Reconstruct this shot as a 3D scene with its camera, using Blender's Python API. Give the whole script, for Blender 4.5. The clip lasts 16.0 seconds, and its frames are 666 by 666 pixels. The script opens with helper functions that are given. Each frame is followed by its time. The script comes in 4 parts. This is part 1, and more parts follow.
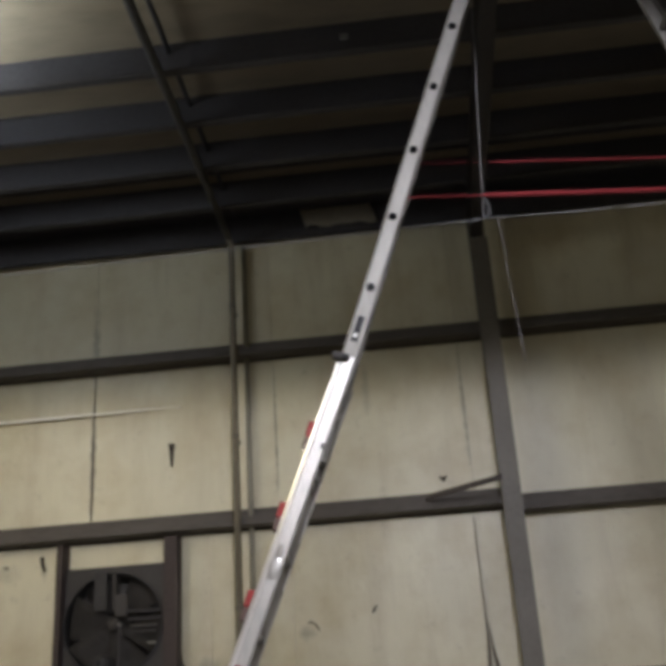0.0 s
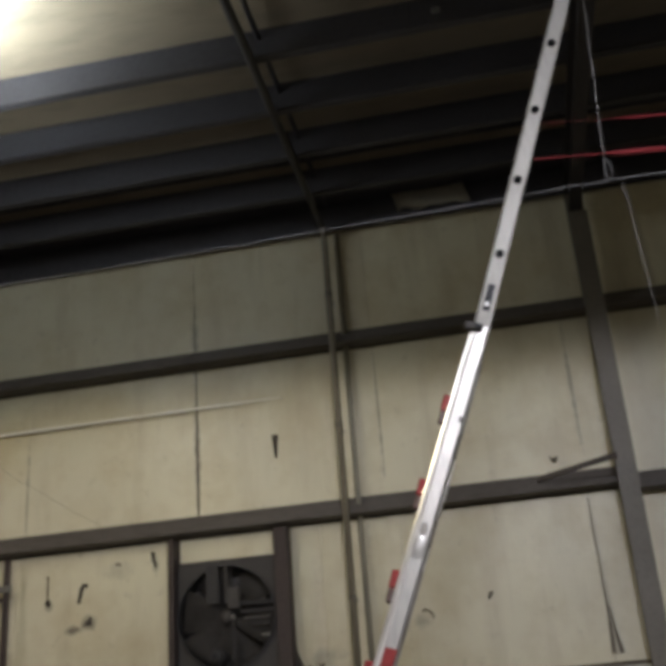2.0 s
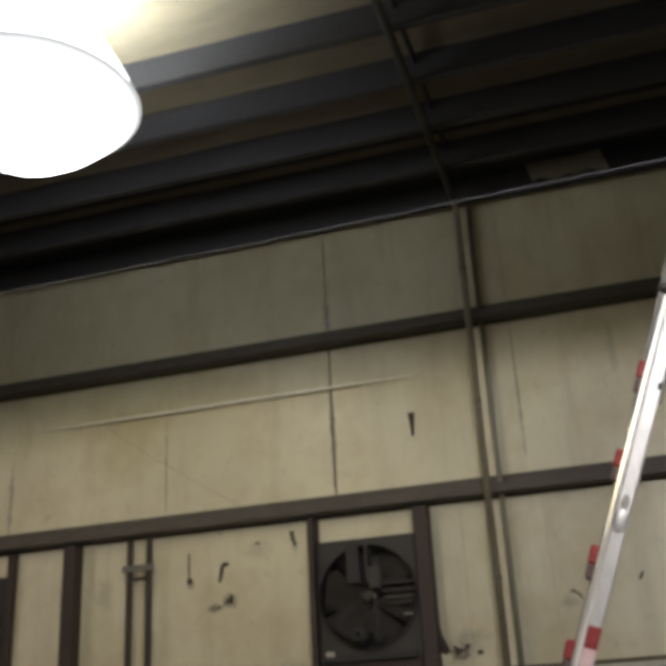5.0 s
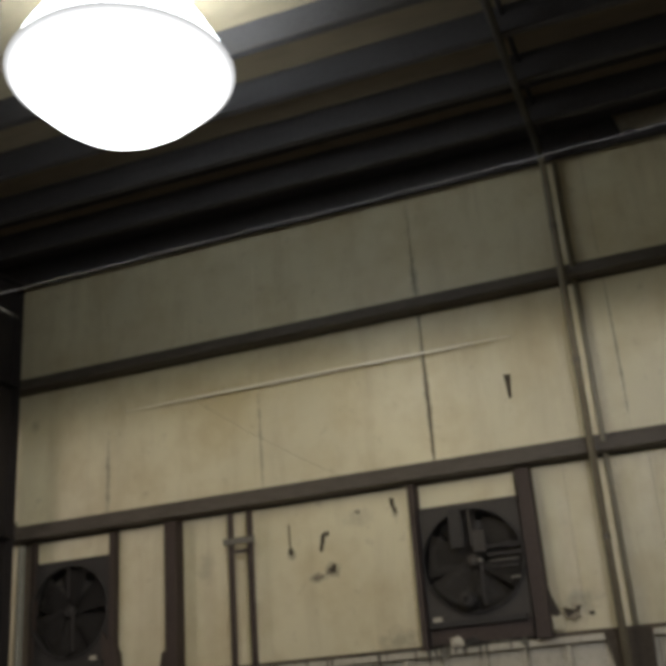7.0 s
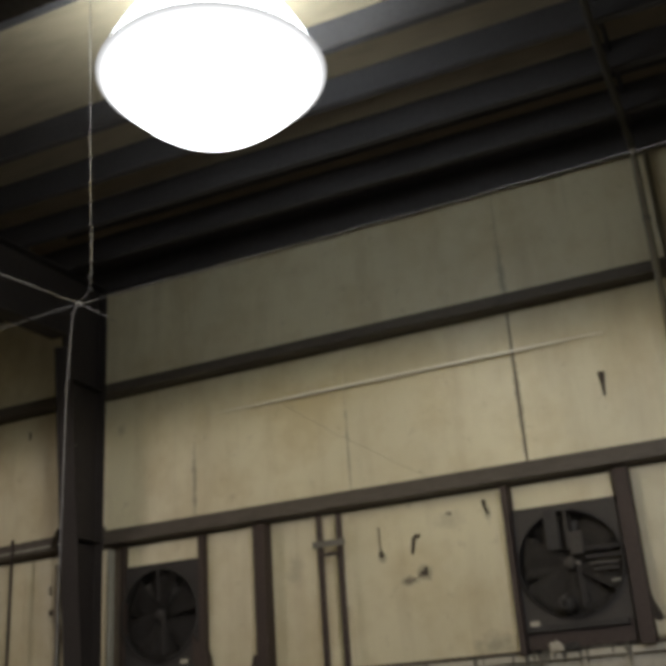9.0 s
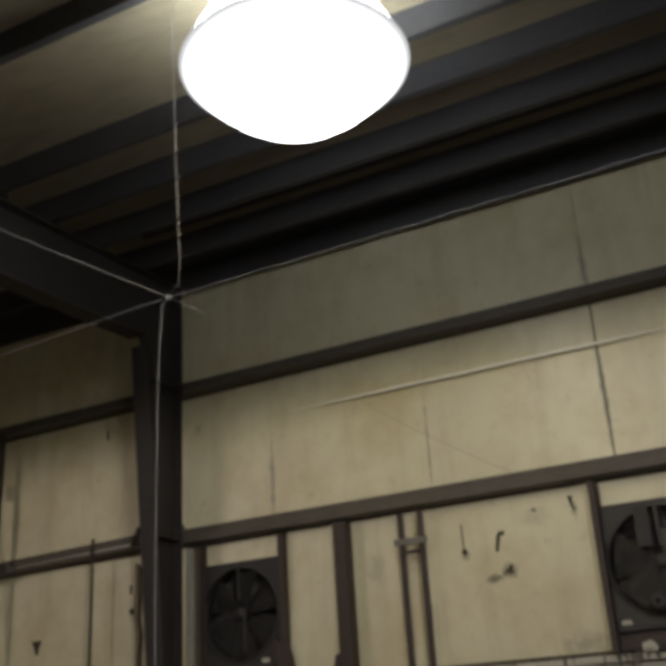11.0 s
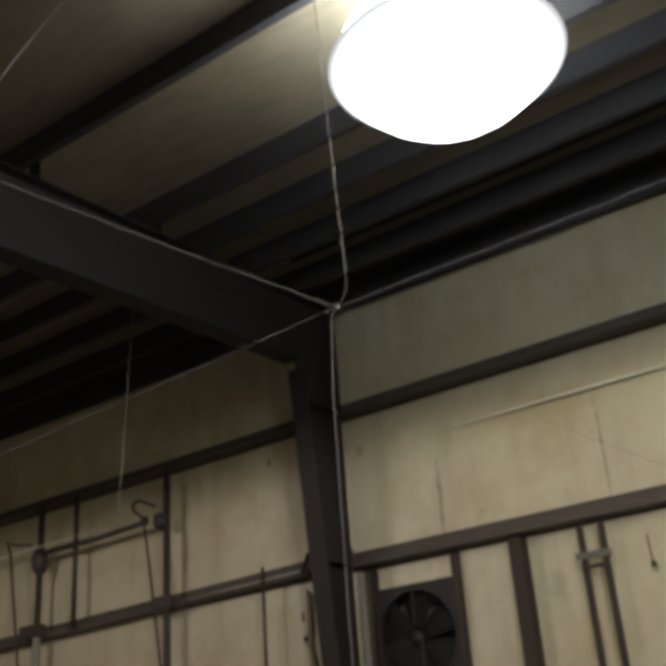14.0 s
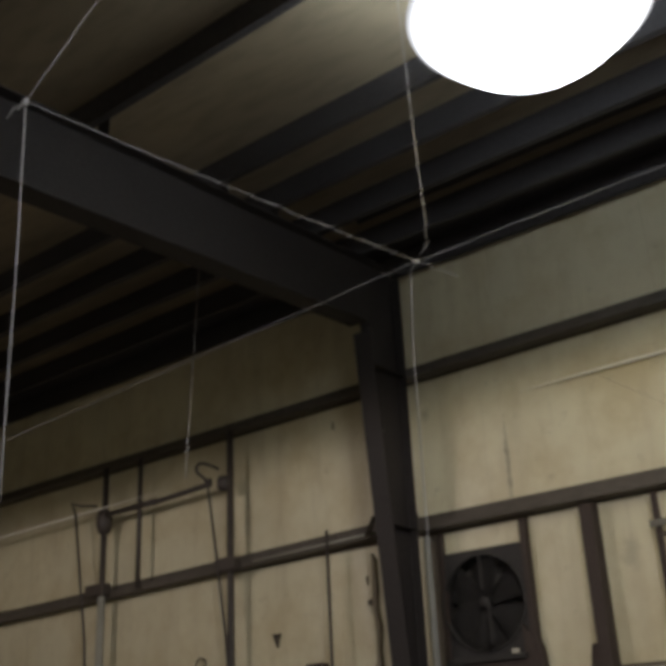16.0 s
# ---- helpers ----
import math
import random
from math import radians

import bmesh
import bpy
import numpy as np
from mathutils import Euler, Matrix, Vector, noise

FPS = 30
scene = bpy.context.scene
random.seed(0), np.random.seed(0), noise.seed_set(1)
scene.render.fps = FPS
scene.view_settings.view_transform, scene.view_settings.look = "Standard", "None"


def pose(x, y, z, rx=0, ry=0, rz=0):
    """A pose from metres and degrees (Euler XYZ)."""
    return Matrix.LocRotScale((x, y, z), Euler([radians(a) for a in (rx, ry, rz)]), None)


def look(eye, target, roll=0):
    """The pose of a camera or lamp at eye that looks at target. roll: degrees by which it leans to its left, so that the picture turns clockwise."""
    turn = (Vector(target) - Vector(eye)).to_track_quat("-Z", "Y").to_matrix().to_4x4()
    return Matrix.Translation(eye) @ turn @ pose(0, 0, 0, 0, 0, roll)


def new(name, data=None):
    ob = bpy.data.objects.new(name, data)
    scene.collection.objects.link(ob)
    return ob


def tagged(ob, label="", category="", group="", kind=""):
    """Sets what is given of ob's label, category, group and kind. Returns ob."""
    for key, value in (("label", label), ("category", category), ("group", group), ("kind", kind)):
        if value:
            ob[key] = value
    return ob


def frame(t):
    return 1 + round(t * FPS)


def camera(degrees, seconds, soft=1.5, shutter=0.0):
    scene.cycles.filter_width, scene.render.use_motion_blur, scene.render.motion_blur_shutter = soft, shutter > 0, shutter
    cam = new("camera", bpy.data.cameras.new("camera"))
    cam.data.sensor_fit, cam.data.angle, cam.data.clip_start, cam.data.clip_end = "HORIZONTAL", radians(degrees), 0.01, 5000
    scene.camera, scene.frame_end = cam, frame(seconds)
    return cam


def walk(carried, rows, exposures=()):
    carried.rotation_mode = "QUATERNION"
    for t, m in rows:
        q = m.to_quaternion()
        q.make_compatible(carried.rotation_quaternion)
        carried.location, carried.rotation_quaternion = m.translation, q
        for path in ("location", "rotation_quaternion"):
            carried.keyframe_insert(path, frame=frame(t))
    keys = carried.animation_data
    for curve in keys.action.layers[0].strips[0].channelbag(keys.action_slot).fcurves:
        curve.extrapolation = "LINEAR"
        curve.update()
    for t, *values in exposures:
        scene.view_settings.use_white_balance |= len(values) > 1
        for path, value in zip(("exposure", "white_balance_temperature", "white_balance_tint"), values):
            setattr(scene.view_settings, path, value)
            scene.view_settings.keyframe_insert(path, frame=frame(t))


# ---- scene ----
cam = camera(36.7, 16.0, soft=5.6)
PATH = [
    (0, (-0.336, -0.72, 1.499), (-0.481, 1.115, 2.282), -3.8),
    (0.5, (-0.384, -0.7, 1.491), (-0.561, 1.135, 2.267), -4.1),
    (1, (-0.435, -0.662, 1.489), (-0.636, 1.169, 2.269), -4.3),
    (1.5, (-0.482, -0.636, 1.488), (-0.712, 1.191, 2.269), -5.1),
    (2, (-0.54, -0.616, 1.487), (-0.836, 1.2, 2.27), -4.6),
    (2.5, (-0.593, -0.582, 1.498), (-0.909, 1.229, 2.287), -5.0),
    (3, (-0.643, -0.572, 1.502), (-1.008, 1.232, 2.287), -5.1),
    (5.5, (-0.908, -0.529, 1.504), (-1.436, 1.246, 2.258), -3.2),
    (6, (-0.993, -0.507, 1.463), (-1.562, 1.262, 2.205), -3.6),
    (6.5, (-1.039, -0.504, 1.434), (-1.647, 1.253, 2.171), -4.0),
    (7, (-1.156, -0.555, 1.467), (-1.761, 1.205, 2.197), -4.5),
    (7.5, (-1.175, -0.546, 1.481), (-1.82, 1.202, 2.21), -4.7),
    (8, (-1.272, -0.513, 1.506), (-1.924, 1.233, 2.232), -4.7),
    (8.5, (-1.308, -0.523, 1.511), (-1.979, 1.212, 2.244), -4.4),
    (9, (-1.373, -0.536, 1.524), (-2.093, 1.178, 2.262), -4.1),
    (11.5, (-1.621, -0.508, 1.499), (-2.476, 1.134, 2.255), -3.9),
    (12, (-1.679, -0.493, 1.486), (-2.575, 1.122, 2.252), -4.2),
    (12.5, (-1.729, -0.454, 1.496), (-2.652, 1.139, 2.278), -4.2),
    (13, (-1.773, -0.485, 1.476), (-2.747, 1.071, 2.269), -5.1),
    (13.5, (-1.84, -0.415, 1.51), (-2.856, 1.107, 2.315), -4.6),
    (14, (-1.854, -0.424, 1.498), (-2.888, 1.08, 2.316), -4.4),
    (14.5, (-1.902, -0.42, 1.5), (-2.974, 1.061, 2.31), -4.3),
    (15, (-1.954, -0.404, 1.492), (-3.047, 1.068, 2.292), -3.8),
    (15.5, (-1.987, -0.417, 1.469), (-3.095, 1.049, 2.258), -3.1),
    (16, (-2.035, -0.408, 1.474), (-3.166, 1.05, 2.245), -2.8),
]
walk(cam, [(t, look(eye, target, roll)) for t, eye, target, roll in PATH], exposures=((0.0, 0.22, 6250, 13), (1.0, 0.17, 6250, 13), (2.0, 0.05, 6300, 12), (3.0, 0.0, 6450, 11), (6.0, -0.03, 6700, 9.5), (9.0, 0.0, 6700, 9.5), (12.5, 0.08, 6600, 10), (16.0, 0.13, 6450, 11)))

# ---- light ----
world = bpy.data.worlds.new("night")
world.use_nodes = True
scene.world = world
world.node_tree.nodes["Background"].inputs[0].default_value = (0.02, 0.024, 0.032, 1)
world.node_tree.nodes["Background"].inputs[1].default_value = 0.05


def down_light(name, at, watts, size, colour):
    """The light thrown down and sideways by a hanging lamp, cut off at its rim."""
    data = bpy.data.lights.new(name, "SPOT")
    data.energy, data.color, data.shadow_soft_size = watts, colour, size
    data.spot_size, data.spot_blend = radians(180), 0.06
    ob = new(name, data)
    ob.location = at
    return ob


# ---- materials ----
def principled(name, rough=0.6, metal=0.0):
    m = bpy.data.materials.new(name)
    m.use_nodes = True
    nt = m.node_tree
    b = nt.nodes["Principled BSDF"]
    b.inputs["Roughness"].default_value = rough
    b.inputs["Metallic"].default_value = metal
    return m, nt, b


def coords(nt, stretch=(1, 1, 1)):
    g = nt.nodes.new("ShaderNodeNewGeometry")
    mp = nt.nodes.new("ShaderNodeMapping")
    mp.inputs["Scale"].default_value = stretch
    nt.links.new(g.outputs["Position"], mp.inputs["Vector"])
    return mp.outputs["Vector"]


def noise_node(nt, vec, scale, detail=4.0, rough=0.55):
    n = nt.nodes.new("ShaderNodeTexNoise")
    n.inputs["Scale"].default_value = scale
    n.inputs["Detail"].default_value = detail
    n.inputs["Roughness"].default_value = rough
    nt.links.new(vec, n.inputs["Vector"])
    return n.outputs["Fac"]


def ramp(nt, fac, stops):
    r = nt.nodes.new("ShaderNodeValToRGB")
    while len(r.color_ramp.elements) < len(stops):
        r.color_ramp.elements.new(0.5)
    for e, (p, c) in zip(r.color_ramp.elements, stops):
        e.position = p
        e.color = (*c, 1) if len(c) == 3 else c
    nt.links.new(fac, r.inputs["Fac"])
    return r.outputs["Color"]


def mix(nt, fac, a, b, kind="MIX"):
    n = nt.nodes.new("ShaderNodeMix")
    n.data_type, n.blend_type = "RGBA", kind
    for socket, v in ((n.inputs[0], fac), (n.inputs[6], a), (n.inputs[7], b)):
        if isinstance(v, (int, float)):
            socket.default_value = v
        elif isinstance(v, tuple):
            socket.default_value = (*v, 1)
        else:
            nt.links.new(v, socket)
    return n.outputs[2]


def bump(nt, b, height, strength, distance):
    n = nt.nodes.new("ShaderNodeBump")
    n.inputs["Strength"].default_value = strength
    n.inputs["Distance"].default_value = distance
    nt.links.new(height, n.inputs["Height"])
    nt.links.new(n.outputs["Normal"], b.inputs["Normal"])


def surface(name, base, dark, rough=0.6, metal=0.0, big=1.5, fine=30.0, stretch=(1, 1, 1), relief=0.15, spread=0.5, rand=0.0):
    """A worn surface: base colour, blotches towards dark at a big scale, fine grain, uneven gloss and relief."""
    m, nt, b = principled(name, rough, metal)
    v = coords(nt, stretch)
    blot = ramp(nt, noise_node(nt, v, big, 5), [(0.35, (0, 0, 0)), (0.75, (1, 1, 1))])
    grain = noise_node(nt, v, fine, 3)
    c = mix(nt, blot, base, tuple(x * (1 - spread) + y * spread for x, y in zip(base, dark)))
    c = mix(nt, ramp(nt, grain, [(0.45, (0, 0, 0)), (0.8, (0.6, 0.6, 0.6))]), c, dark)
    if rand:
        info = nt.nodes.new("ShaderNodeObjectInfo")
        c = mix(nt, ramp(nt, info.outputs["Random"], [(0, (0, 0, 0)), (1, (rand, rand, rand))]), c, dark)
    nt.links.new(c, b.inputs["Base Color"])
    rr = nt.nodes.new("ShaderNodeMapRange")
    rr.inputs["To Min"].default_value, rr.inputs["To Max"].default_value = max(0.05, rough - 0.12), min(1, rough + 0.15)
    nt.links.new(grain, rr.inputs["Value"])
    nt.links.new(rr.outputs["Result"], b.inputs["Roughness"])
    bump(nt, b, grain, relief, 0.004)
    return m


def glow(name, colour, strength):
    m = bpy.data.materials.new(name)
    m.use_nodes = True
    nt = m.node_tree
    nt.nodes.clear()
    e = nt.nodes.new("ShaderNodeEmission")
    e.inputs[0].default_value = (*colour, 1)
    e.inputs[1].default_value = strength
    o = nt.nodes.new("ShaderNodeOutputMaterial")
    nt.links.new(e.outputs[0], o.inputs[0])
    return m


def glare_bowl(name, colour, middle, rim, inner, outer):
    """A lamp bowl with its glare painted in: bright over the lamp, fading towards its rim."""
    m = glow(name, colour, middle)
    nt = m.node_tree
    tc = nt.nodes.new("ShaderNodeTexCoord")
    flat = nt.nodes.new("ShaderNodeVectorMath")
    flat.operation = "MULTIPLY"
    flat.inputs[1].default_value = (1, 1, 0)
    nt.links.new(tc.outputs["Object"], flat.inputs[0])
    ln = nt.nodes.new("ShaderNodeVectorMath")
    ln.operation = "LENGTH"
    nt.links.new(flat.outputs[0], ln.inputs[0])
    fade = nt.nodes.new("ShaderNodeMapRange")
    fade.interpolation_type = "SMOOTHSTEP"
    for k, v in (("From Min", inner), ("From Max", outer), ("To Min", middle), ("To Max", rim)):
        fade.inputs[k].default_value = v
    nt.links.new(ln.outputs["Value"], fade.inputs["Value"])
    nt.links.new(fade.outputs["Result"], nt.nodes["Emission"].inputs[1])
    return m


def soft_spot(nt, x, z, rx, rz):
    """A mask of one blurred stain on the long wall, ragged at its rim."""
    g = nt.nodes.new("ShaderNodeNewGeometry")
    mp = nt.nodes.new("ShaderNodeMapping")
    mp.vector_type = "TEXTURE"
    mp.inputs["Location"].default_value = (x, 7.12, z)
    mp.inputs["Scale"].default_value = (rx, 0.3, rz)
    nt.links.new(g.outputs["Position"], mp.inputs["Vector"])
    ln = nt.nodes.new("ShaderNodeVectorMath")
    ln.operation = "LENGTH"
    nt.links.new(mp.outputs["Vector"], ln.inputs[0])
    rag = nt.nodes.new("ShaderNodeMath")
    rag.operation = "MULTIPLY_ADD"
    nt.links.new(noise_node(nt, coords(nt), 16.0, 4), rag.inputs[0])
    rag.inputs[1].default_value = 0.8
    half = nt.nodes.new("ShaderNodeMath")
    half.operation = "MULTIPLY"
    half.inputs[1].default_value = 0.6
    nt.links.new(ln.outputs["Value"], half.inputs[0])
    nt.links.new(half.outputs[0], rag.inputs[2])
    return rag.outputs[0]


def vinyl_material():
    """Cream vinyl insulation facing: runs of dirt, water stains, soft wrinkles, blurred smears."""
    m, nt, b = principled("cream_vinyl_facing", 0.42)
    v = coords(nt)
    runs = noise_node(nt, coords(nt, (2.4, 2.4, 0.35)), 1.7, 5, 0.6)
    streaks = noise_node(nt, coords(nt, (9.0, 9.0, 0.6)), 1.3, 4, 0.6)
    big = noise_node(nt, v, 0.7, 4)
    patch = noise_node(nt, v, 2.3, 5, 0.6)
    spots = noise_node(nt, v, 7.0, 6, 0.65)
    specks = noise_node(nt, v, 26.0, 3, 0.6)
    c = mix(nt, ramp(nt, big, [(0.3, (0, 0, 0)), (0.75, (1, 1, 1))]), (0.66, 0.605, 0.405), (0.552, 0.502, 0.338))
    c = mix(nt, ramp(nt, patch, [(0.44, (0, 0, 0)), (0.70, (0.7, 0.7, 0.7))]), c, (0.47, 0.39, 0.22))
    c = mix(nt, ramp(nt, runs, [(0.5, (0, 0, 0)), (0.85, (0.6, 0.6, 0.6))]), c, (0.37, 0.30, 0.18))
    c = mix(nt, ramp(nt, streaks, [(0.60, (0, 0, 0)), (0.88, (0.25, 0.25, 0.25))]), c, (0.30, 0.25, 0.17))
    c = mix(nt, ramp(nt, spots, [(0.60, (0, 0, 0)), (0.80, (0.6, 0.6, 0.6))]), c, (0.27, 0.22, 0.14))
    c = mix(nt, ramp(nt, specks, [(0.70, (0, 0, 0)), (0.80, (0.6, 0.6, 0.6))]), c, (0.16, 0.13, 0.09))
    for x, z, rx, rz, top in ((-4.09, 2.60, 0.10, 0.06, 0.85), (-3.965, 2.65, 0.10, 0.075, 0.85), (-3.73, 3.03, 0.16, 0.11, 0.3), (-3.40, 3.02, 0.05, 0.09, 0.5),
                              (-4.66, 2.42, 0.07, 0.09, 0.35), (-7.58, 2.69, 0.09, 0.11, 0.6), (-5.10, 2.80, 0.13, 0.2, 0.3), (-2.06, 2.20, 0.22, 0.13, 0.5),
                              (-3.45, 2.05, 0.28, 0.12, 0.5), (-1.30, 2.40, 0.10, 0.08, 0.4), (-4.30, 2.80, 0.06, 0.06, 0.6), (-6.86, 4.33, 0.07, 0.09, 0.4), (-3.03, 4.95, 0.05, 0.45, 0.5), (-4.54, 3.75, 0.022, 0.7, 0.55), (-6.06, 3.7, 0.034, 0.6, 0.6),
                              (-3.03, 3.9, 0.035, 0.75, 0.85), (-0.72, 4.3, 0.05, 0.35, 0.3), (0.07, 4.05, 0.022, 0.8, 0.6), (-9.12, 3.8, 0.06, 0.5, 0.4), (-1.483, 4.05, 0.016, 0.75, 0.7)):
        d = soft_spot(nt, x, z, rx, rz)
        c = mix(nt, ramp(nt, d, [(0.50, (top, top, top)), (0.92, (0, 0, 0))]), c, (0.10, 0.085, 0.06))
    info = nt.nodes.new("ShaderNodeObjectInfo")
    c = mix(nt, ramp(nt, info.outputs["Random"], [(0, (0, 0, 0)), (1, (0.16, 0.16, 0.16))]), c, (0.45, 0.41, 0.32))
    nt.links.new(c, b.inputs["Base Color"])
    wr = noise_node(nt, coords(nt, (1.6, 1.6, 0.7)), 3.0, 5, 0.6)
    bump(nt, b, wr, 0.35, 0.03)
    return m


VINYL = vinyl_material()
SEAM = surface("brown_seam_tape", (0.15, 0.12, 0.085), (0.07, 0.055, 0.04), 0.8)
STEEL = surface("brown_primed_steel", (0.064, 0.050, 0.040), (0.033, 0.025, 0.020), 0.62, 0.0, 2.0, 40)
GIRT_STEEL = surface("dusty_brown_girt_steel", (0.092, 0.077, 0.059), (0.046, 0.037, 0.028), 0.66, 0.0, 2.0, 40, (0.25, 1, 1))
DARK_STEEL = surface("dark_brown_primed_steel", (0.025, 0.020, 0.018), (0.014, 0.011, 0.010), 0.7, 0.0, 2.0, 40)
OLIVE = surface("grey_olive_painted_steel", (0.145, 0.124, 0.088), (0.07, 0.06, 0.042), 0.5, 0.0, 2.0, 40)
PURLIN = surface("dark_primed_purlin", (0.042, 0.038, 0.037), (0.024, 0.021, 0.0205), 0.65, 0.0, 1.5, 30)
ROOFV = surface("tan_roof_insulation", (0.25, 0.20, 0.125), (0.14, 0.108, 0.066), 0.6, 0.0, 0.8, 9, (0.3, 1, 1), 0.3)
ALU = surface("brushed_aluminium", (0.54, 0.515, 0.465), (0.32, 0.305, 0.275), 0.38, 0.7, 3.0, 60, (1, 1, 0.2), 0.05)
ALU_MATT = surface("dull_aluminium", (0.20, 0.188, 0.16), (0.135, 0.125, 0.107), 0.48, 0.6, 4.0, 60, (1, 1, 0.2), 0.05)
# very bright metal for the highlight strips laid on the rails
EDGE = surface("highlight_aluminium", (0.90, 0.89, 0.86), (0.72, 0.71, 0.68), 0.32, 0.8, 6.0, 60, (1, 1, 0.3), 0.05)
# shade of the rear rail and one rung hollow, put into a greyer aluminium
ALU_SHADED = surface("shaded_grey_aluminium", (0.36, 0.33, 0.28), (0.22, 0.20, 0.17), 0.6, 0.15, 4.0, 60, (1, 1, 0.2), 0.05)
RED = surface("red_plastic", (0.30, 0.022, 0.016), (0.15, 0.014, 0.011), 0.6)
STRAP = surface("red_webbing", (0.20, 0.014, 0.016), (0.12, 0.010, 0.011), 0.7, 0.0, 6, 80)
TAPEW = surface("white_tape", (0.7, 0.5, 0.45), (0.5, 0.3, 0.28), 0.4)
ROPE = surface("white_cord", (0.26, 0.255, 0.24), (0.18, 0.175, 0.165), 0.9, 0.0, 20, 200)
FAN = surface("dusty_black_fan_steel", (0.052, 0.046, 0.039), (0.032, 0.028, 0.024), 0.75, 0.0, 5, 50)
FANB = surface("grey_fan_blade", (0.062, 0.055, 0.046), (0.038, 0.033, 0.028), 0.75, 0.0, 5, 50)
# paints the second fan's shade into its steel; also the dark bars and slats
DARK_SHADED = surface("dark_and_shaded_fan_steel", (0.036, 0.032, 0.029), (0.022, 0.020, 0.018), 0.8, 0.0, 5, 50)
STRUT = surface("dark_fan_strut", (0.034, 0.031, 0.027), (0.02, 0.018, 0.016), 0.75, 0.0, 5, 50)
SLAT = surface("grey_shutter_slat", (0.12, 0.11, 0.095), (0.07, 0.064, 0.056), 0.6, 0.0, 5, 50)
RUST = surface("rusty_brown_steel", (0.050, 0.034, 0.026), (0.026, 0.017, 0.013), 0.7, 0.0, 3, 40)
PIPE = surface("dark_rusted_pipe", (0.06, 0.048, 0.04), (0.03, 0.022, 0.018), 0.6, 0.0, 3, 40)
GALV = surface("galvanised_conduit", (0.17, 0.16, 0.13), (0.09, 0.085, 0.07), 0.5, 0.15, 3, 40)
RUN = surface("dark_dusty_conduit", (0.05, 0.046, 0.041), (0.032, 0.029, 0.026), 0.6, 0.1, 3, 40)
PALE_PIPE = surface("pale_painted_conduit", (0.36, 0.35, 0.29), (0.2, 0.19, 0.15), 0.5, 0.0, 3, 40)
RISER = surface("olive_brown_painted_pipe", (0.20, 0.172, 0.115), (0.10, 0.085, 0.055), 0.5, 0.0, 3, 40)
# darker cream for the riser's shadow on the wall
RISER_SHADE = surface("riser_shade_band", (0.33, 0.30, 0.215), (0.2, 0.18, 0.13), 0.6, 0.0, 3, 40)
BATT = surface("pale_tan_batt", (0.64, 0.58, 0.43), (0.42, 0.37, 0.26), 0.8, 0.0, 4, 30)
TEAR = surface("torn_dark_edge", (0.07, 0.056, 0.04), (0.03, 0.024, 0.017), 0.9)
GRIME = surface("grey_cobweb_dust", (0.16, 0.15, 0.12), (0.06, 0.055, 0.045), 0.9, 0.0, 14, 60)
STAIN = surface("grime_smear", (0.28, 0.24, 0.17), (0.16, 0.13, 0.09), 0.8, 0.0, 9, 40)
WHITE = surface("white_painted_metal", (0.46, 0.43, 0.34), (0.27, 0.24, 0.18), 0.45, 0.0, 2, 25)
CONC = surface("grey_concrete", (0.105, 0.101, 0.093), (0.07, 0.067, 0.061), 0.75, 0.0, 0.8, 12)
TAB = surface("dull_brown_plastic", (0.12, 0.07, 0.055), (0.06, 0.035, 0.03), 0.6)
BLACK = surface("black_rubber", (0.010, 0.010, 0.010), (0.006, 0.006, 0.006), 0.7)
HOOD = surface("grey_lamp_housing", (0.25, 0.25, 0.26), (0.15, 0.15, 0.15), 0.5, 0.3)
# bowl fade stands for glare; skirt and uplight are added to brighten the roof
LAMP = glare_bowl("bowl_with_painted_glare", (0.95, 0.97, 1.0), 7.5, 0.45, 0.46, 0.665)
LAMP_DIM = glow("added_glow_skirt", (0.82, 0.91, 1.0), 8.0)
LAMP_FAR = glow("shaded_acrylic_bowl", (0.95, 0.97, 1.0), 0.5)
LAMP_UP = glow("added_uplight_glow", (0.74, 0.87, 1.0), 95.0)
# flat black that paints in the shade inside the rung ends
HOLLOW, _, hollow_b = principled("rung_shade_black", 1.0)
hollow_b.inputs["Base Color"].default_value = (0.006, 0.006, 0.006, 1)
hollow_b.inputs["Specular IOR Level"].default_value = 0.0
# near-white colour puts the lamp's glint into the wire
WIRE, wire_nt, wire_b = principled("bright_glint_wire", 0.22)
wire_b.inputs["Base Color"].default_value = (0.93, 0.90, 0.80, 1)
wire_b.inputs["IOR"].default_value = 1.9


# ---- building helpers ----
def mesh_from(bm, name):
    me = bpy.data.meshes.new(name)
    bm.normal_update()
    bm.to_mesh(me)
    bm.free()
    return me


def part(name, bm, material, parent=None, label="", smooth=False):
    me = mesh_from(bm, name)
    me.materials.append(material)
    if smooth:
        for p in me.polygons:
            p.use_smooth = True
    ob = new(name, me)
    ob.parent = parent
    if label:
        tagged(ob, label)
    return ob


def thing(name, at, label, category, group="", kind=""):
    ob = new(name)
    ob.location = at
    return tagged(ob, label, category, group, kind)


def solid(name, bm, material, label, category, group="", kind="", at=(0, 0, 0), smooth=False):
    ob = part(name, bm, material, None, "", smooth)
    ob.location = at
    return tagged(ob, label, category, group, kind)


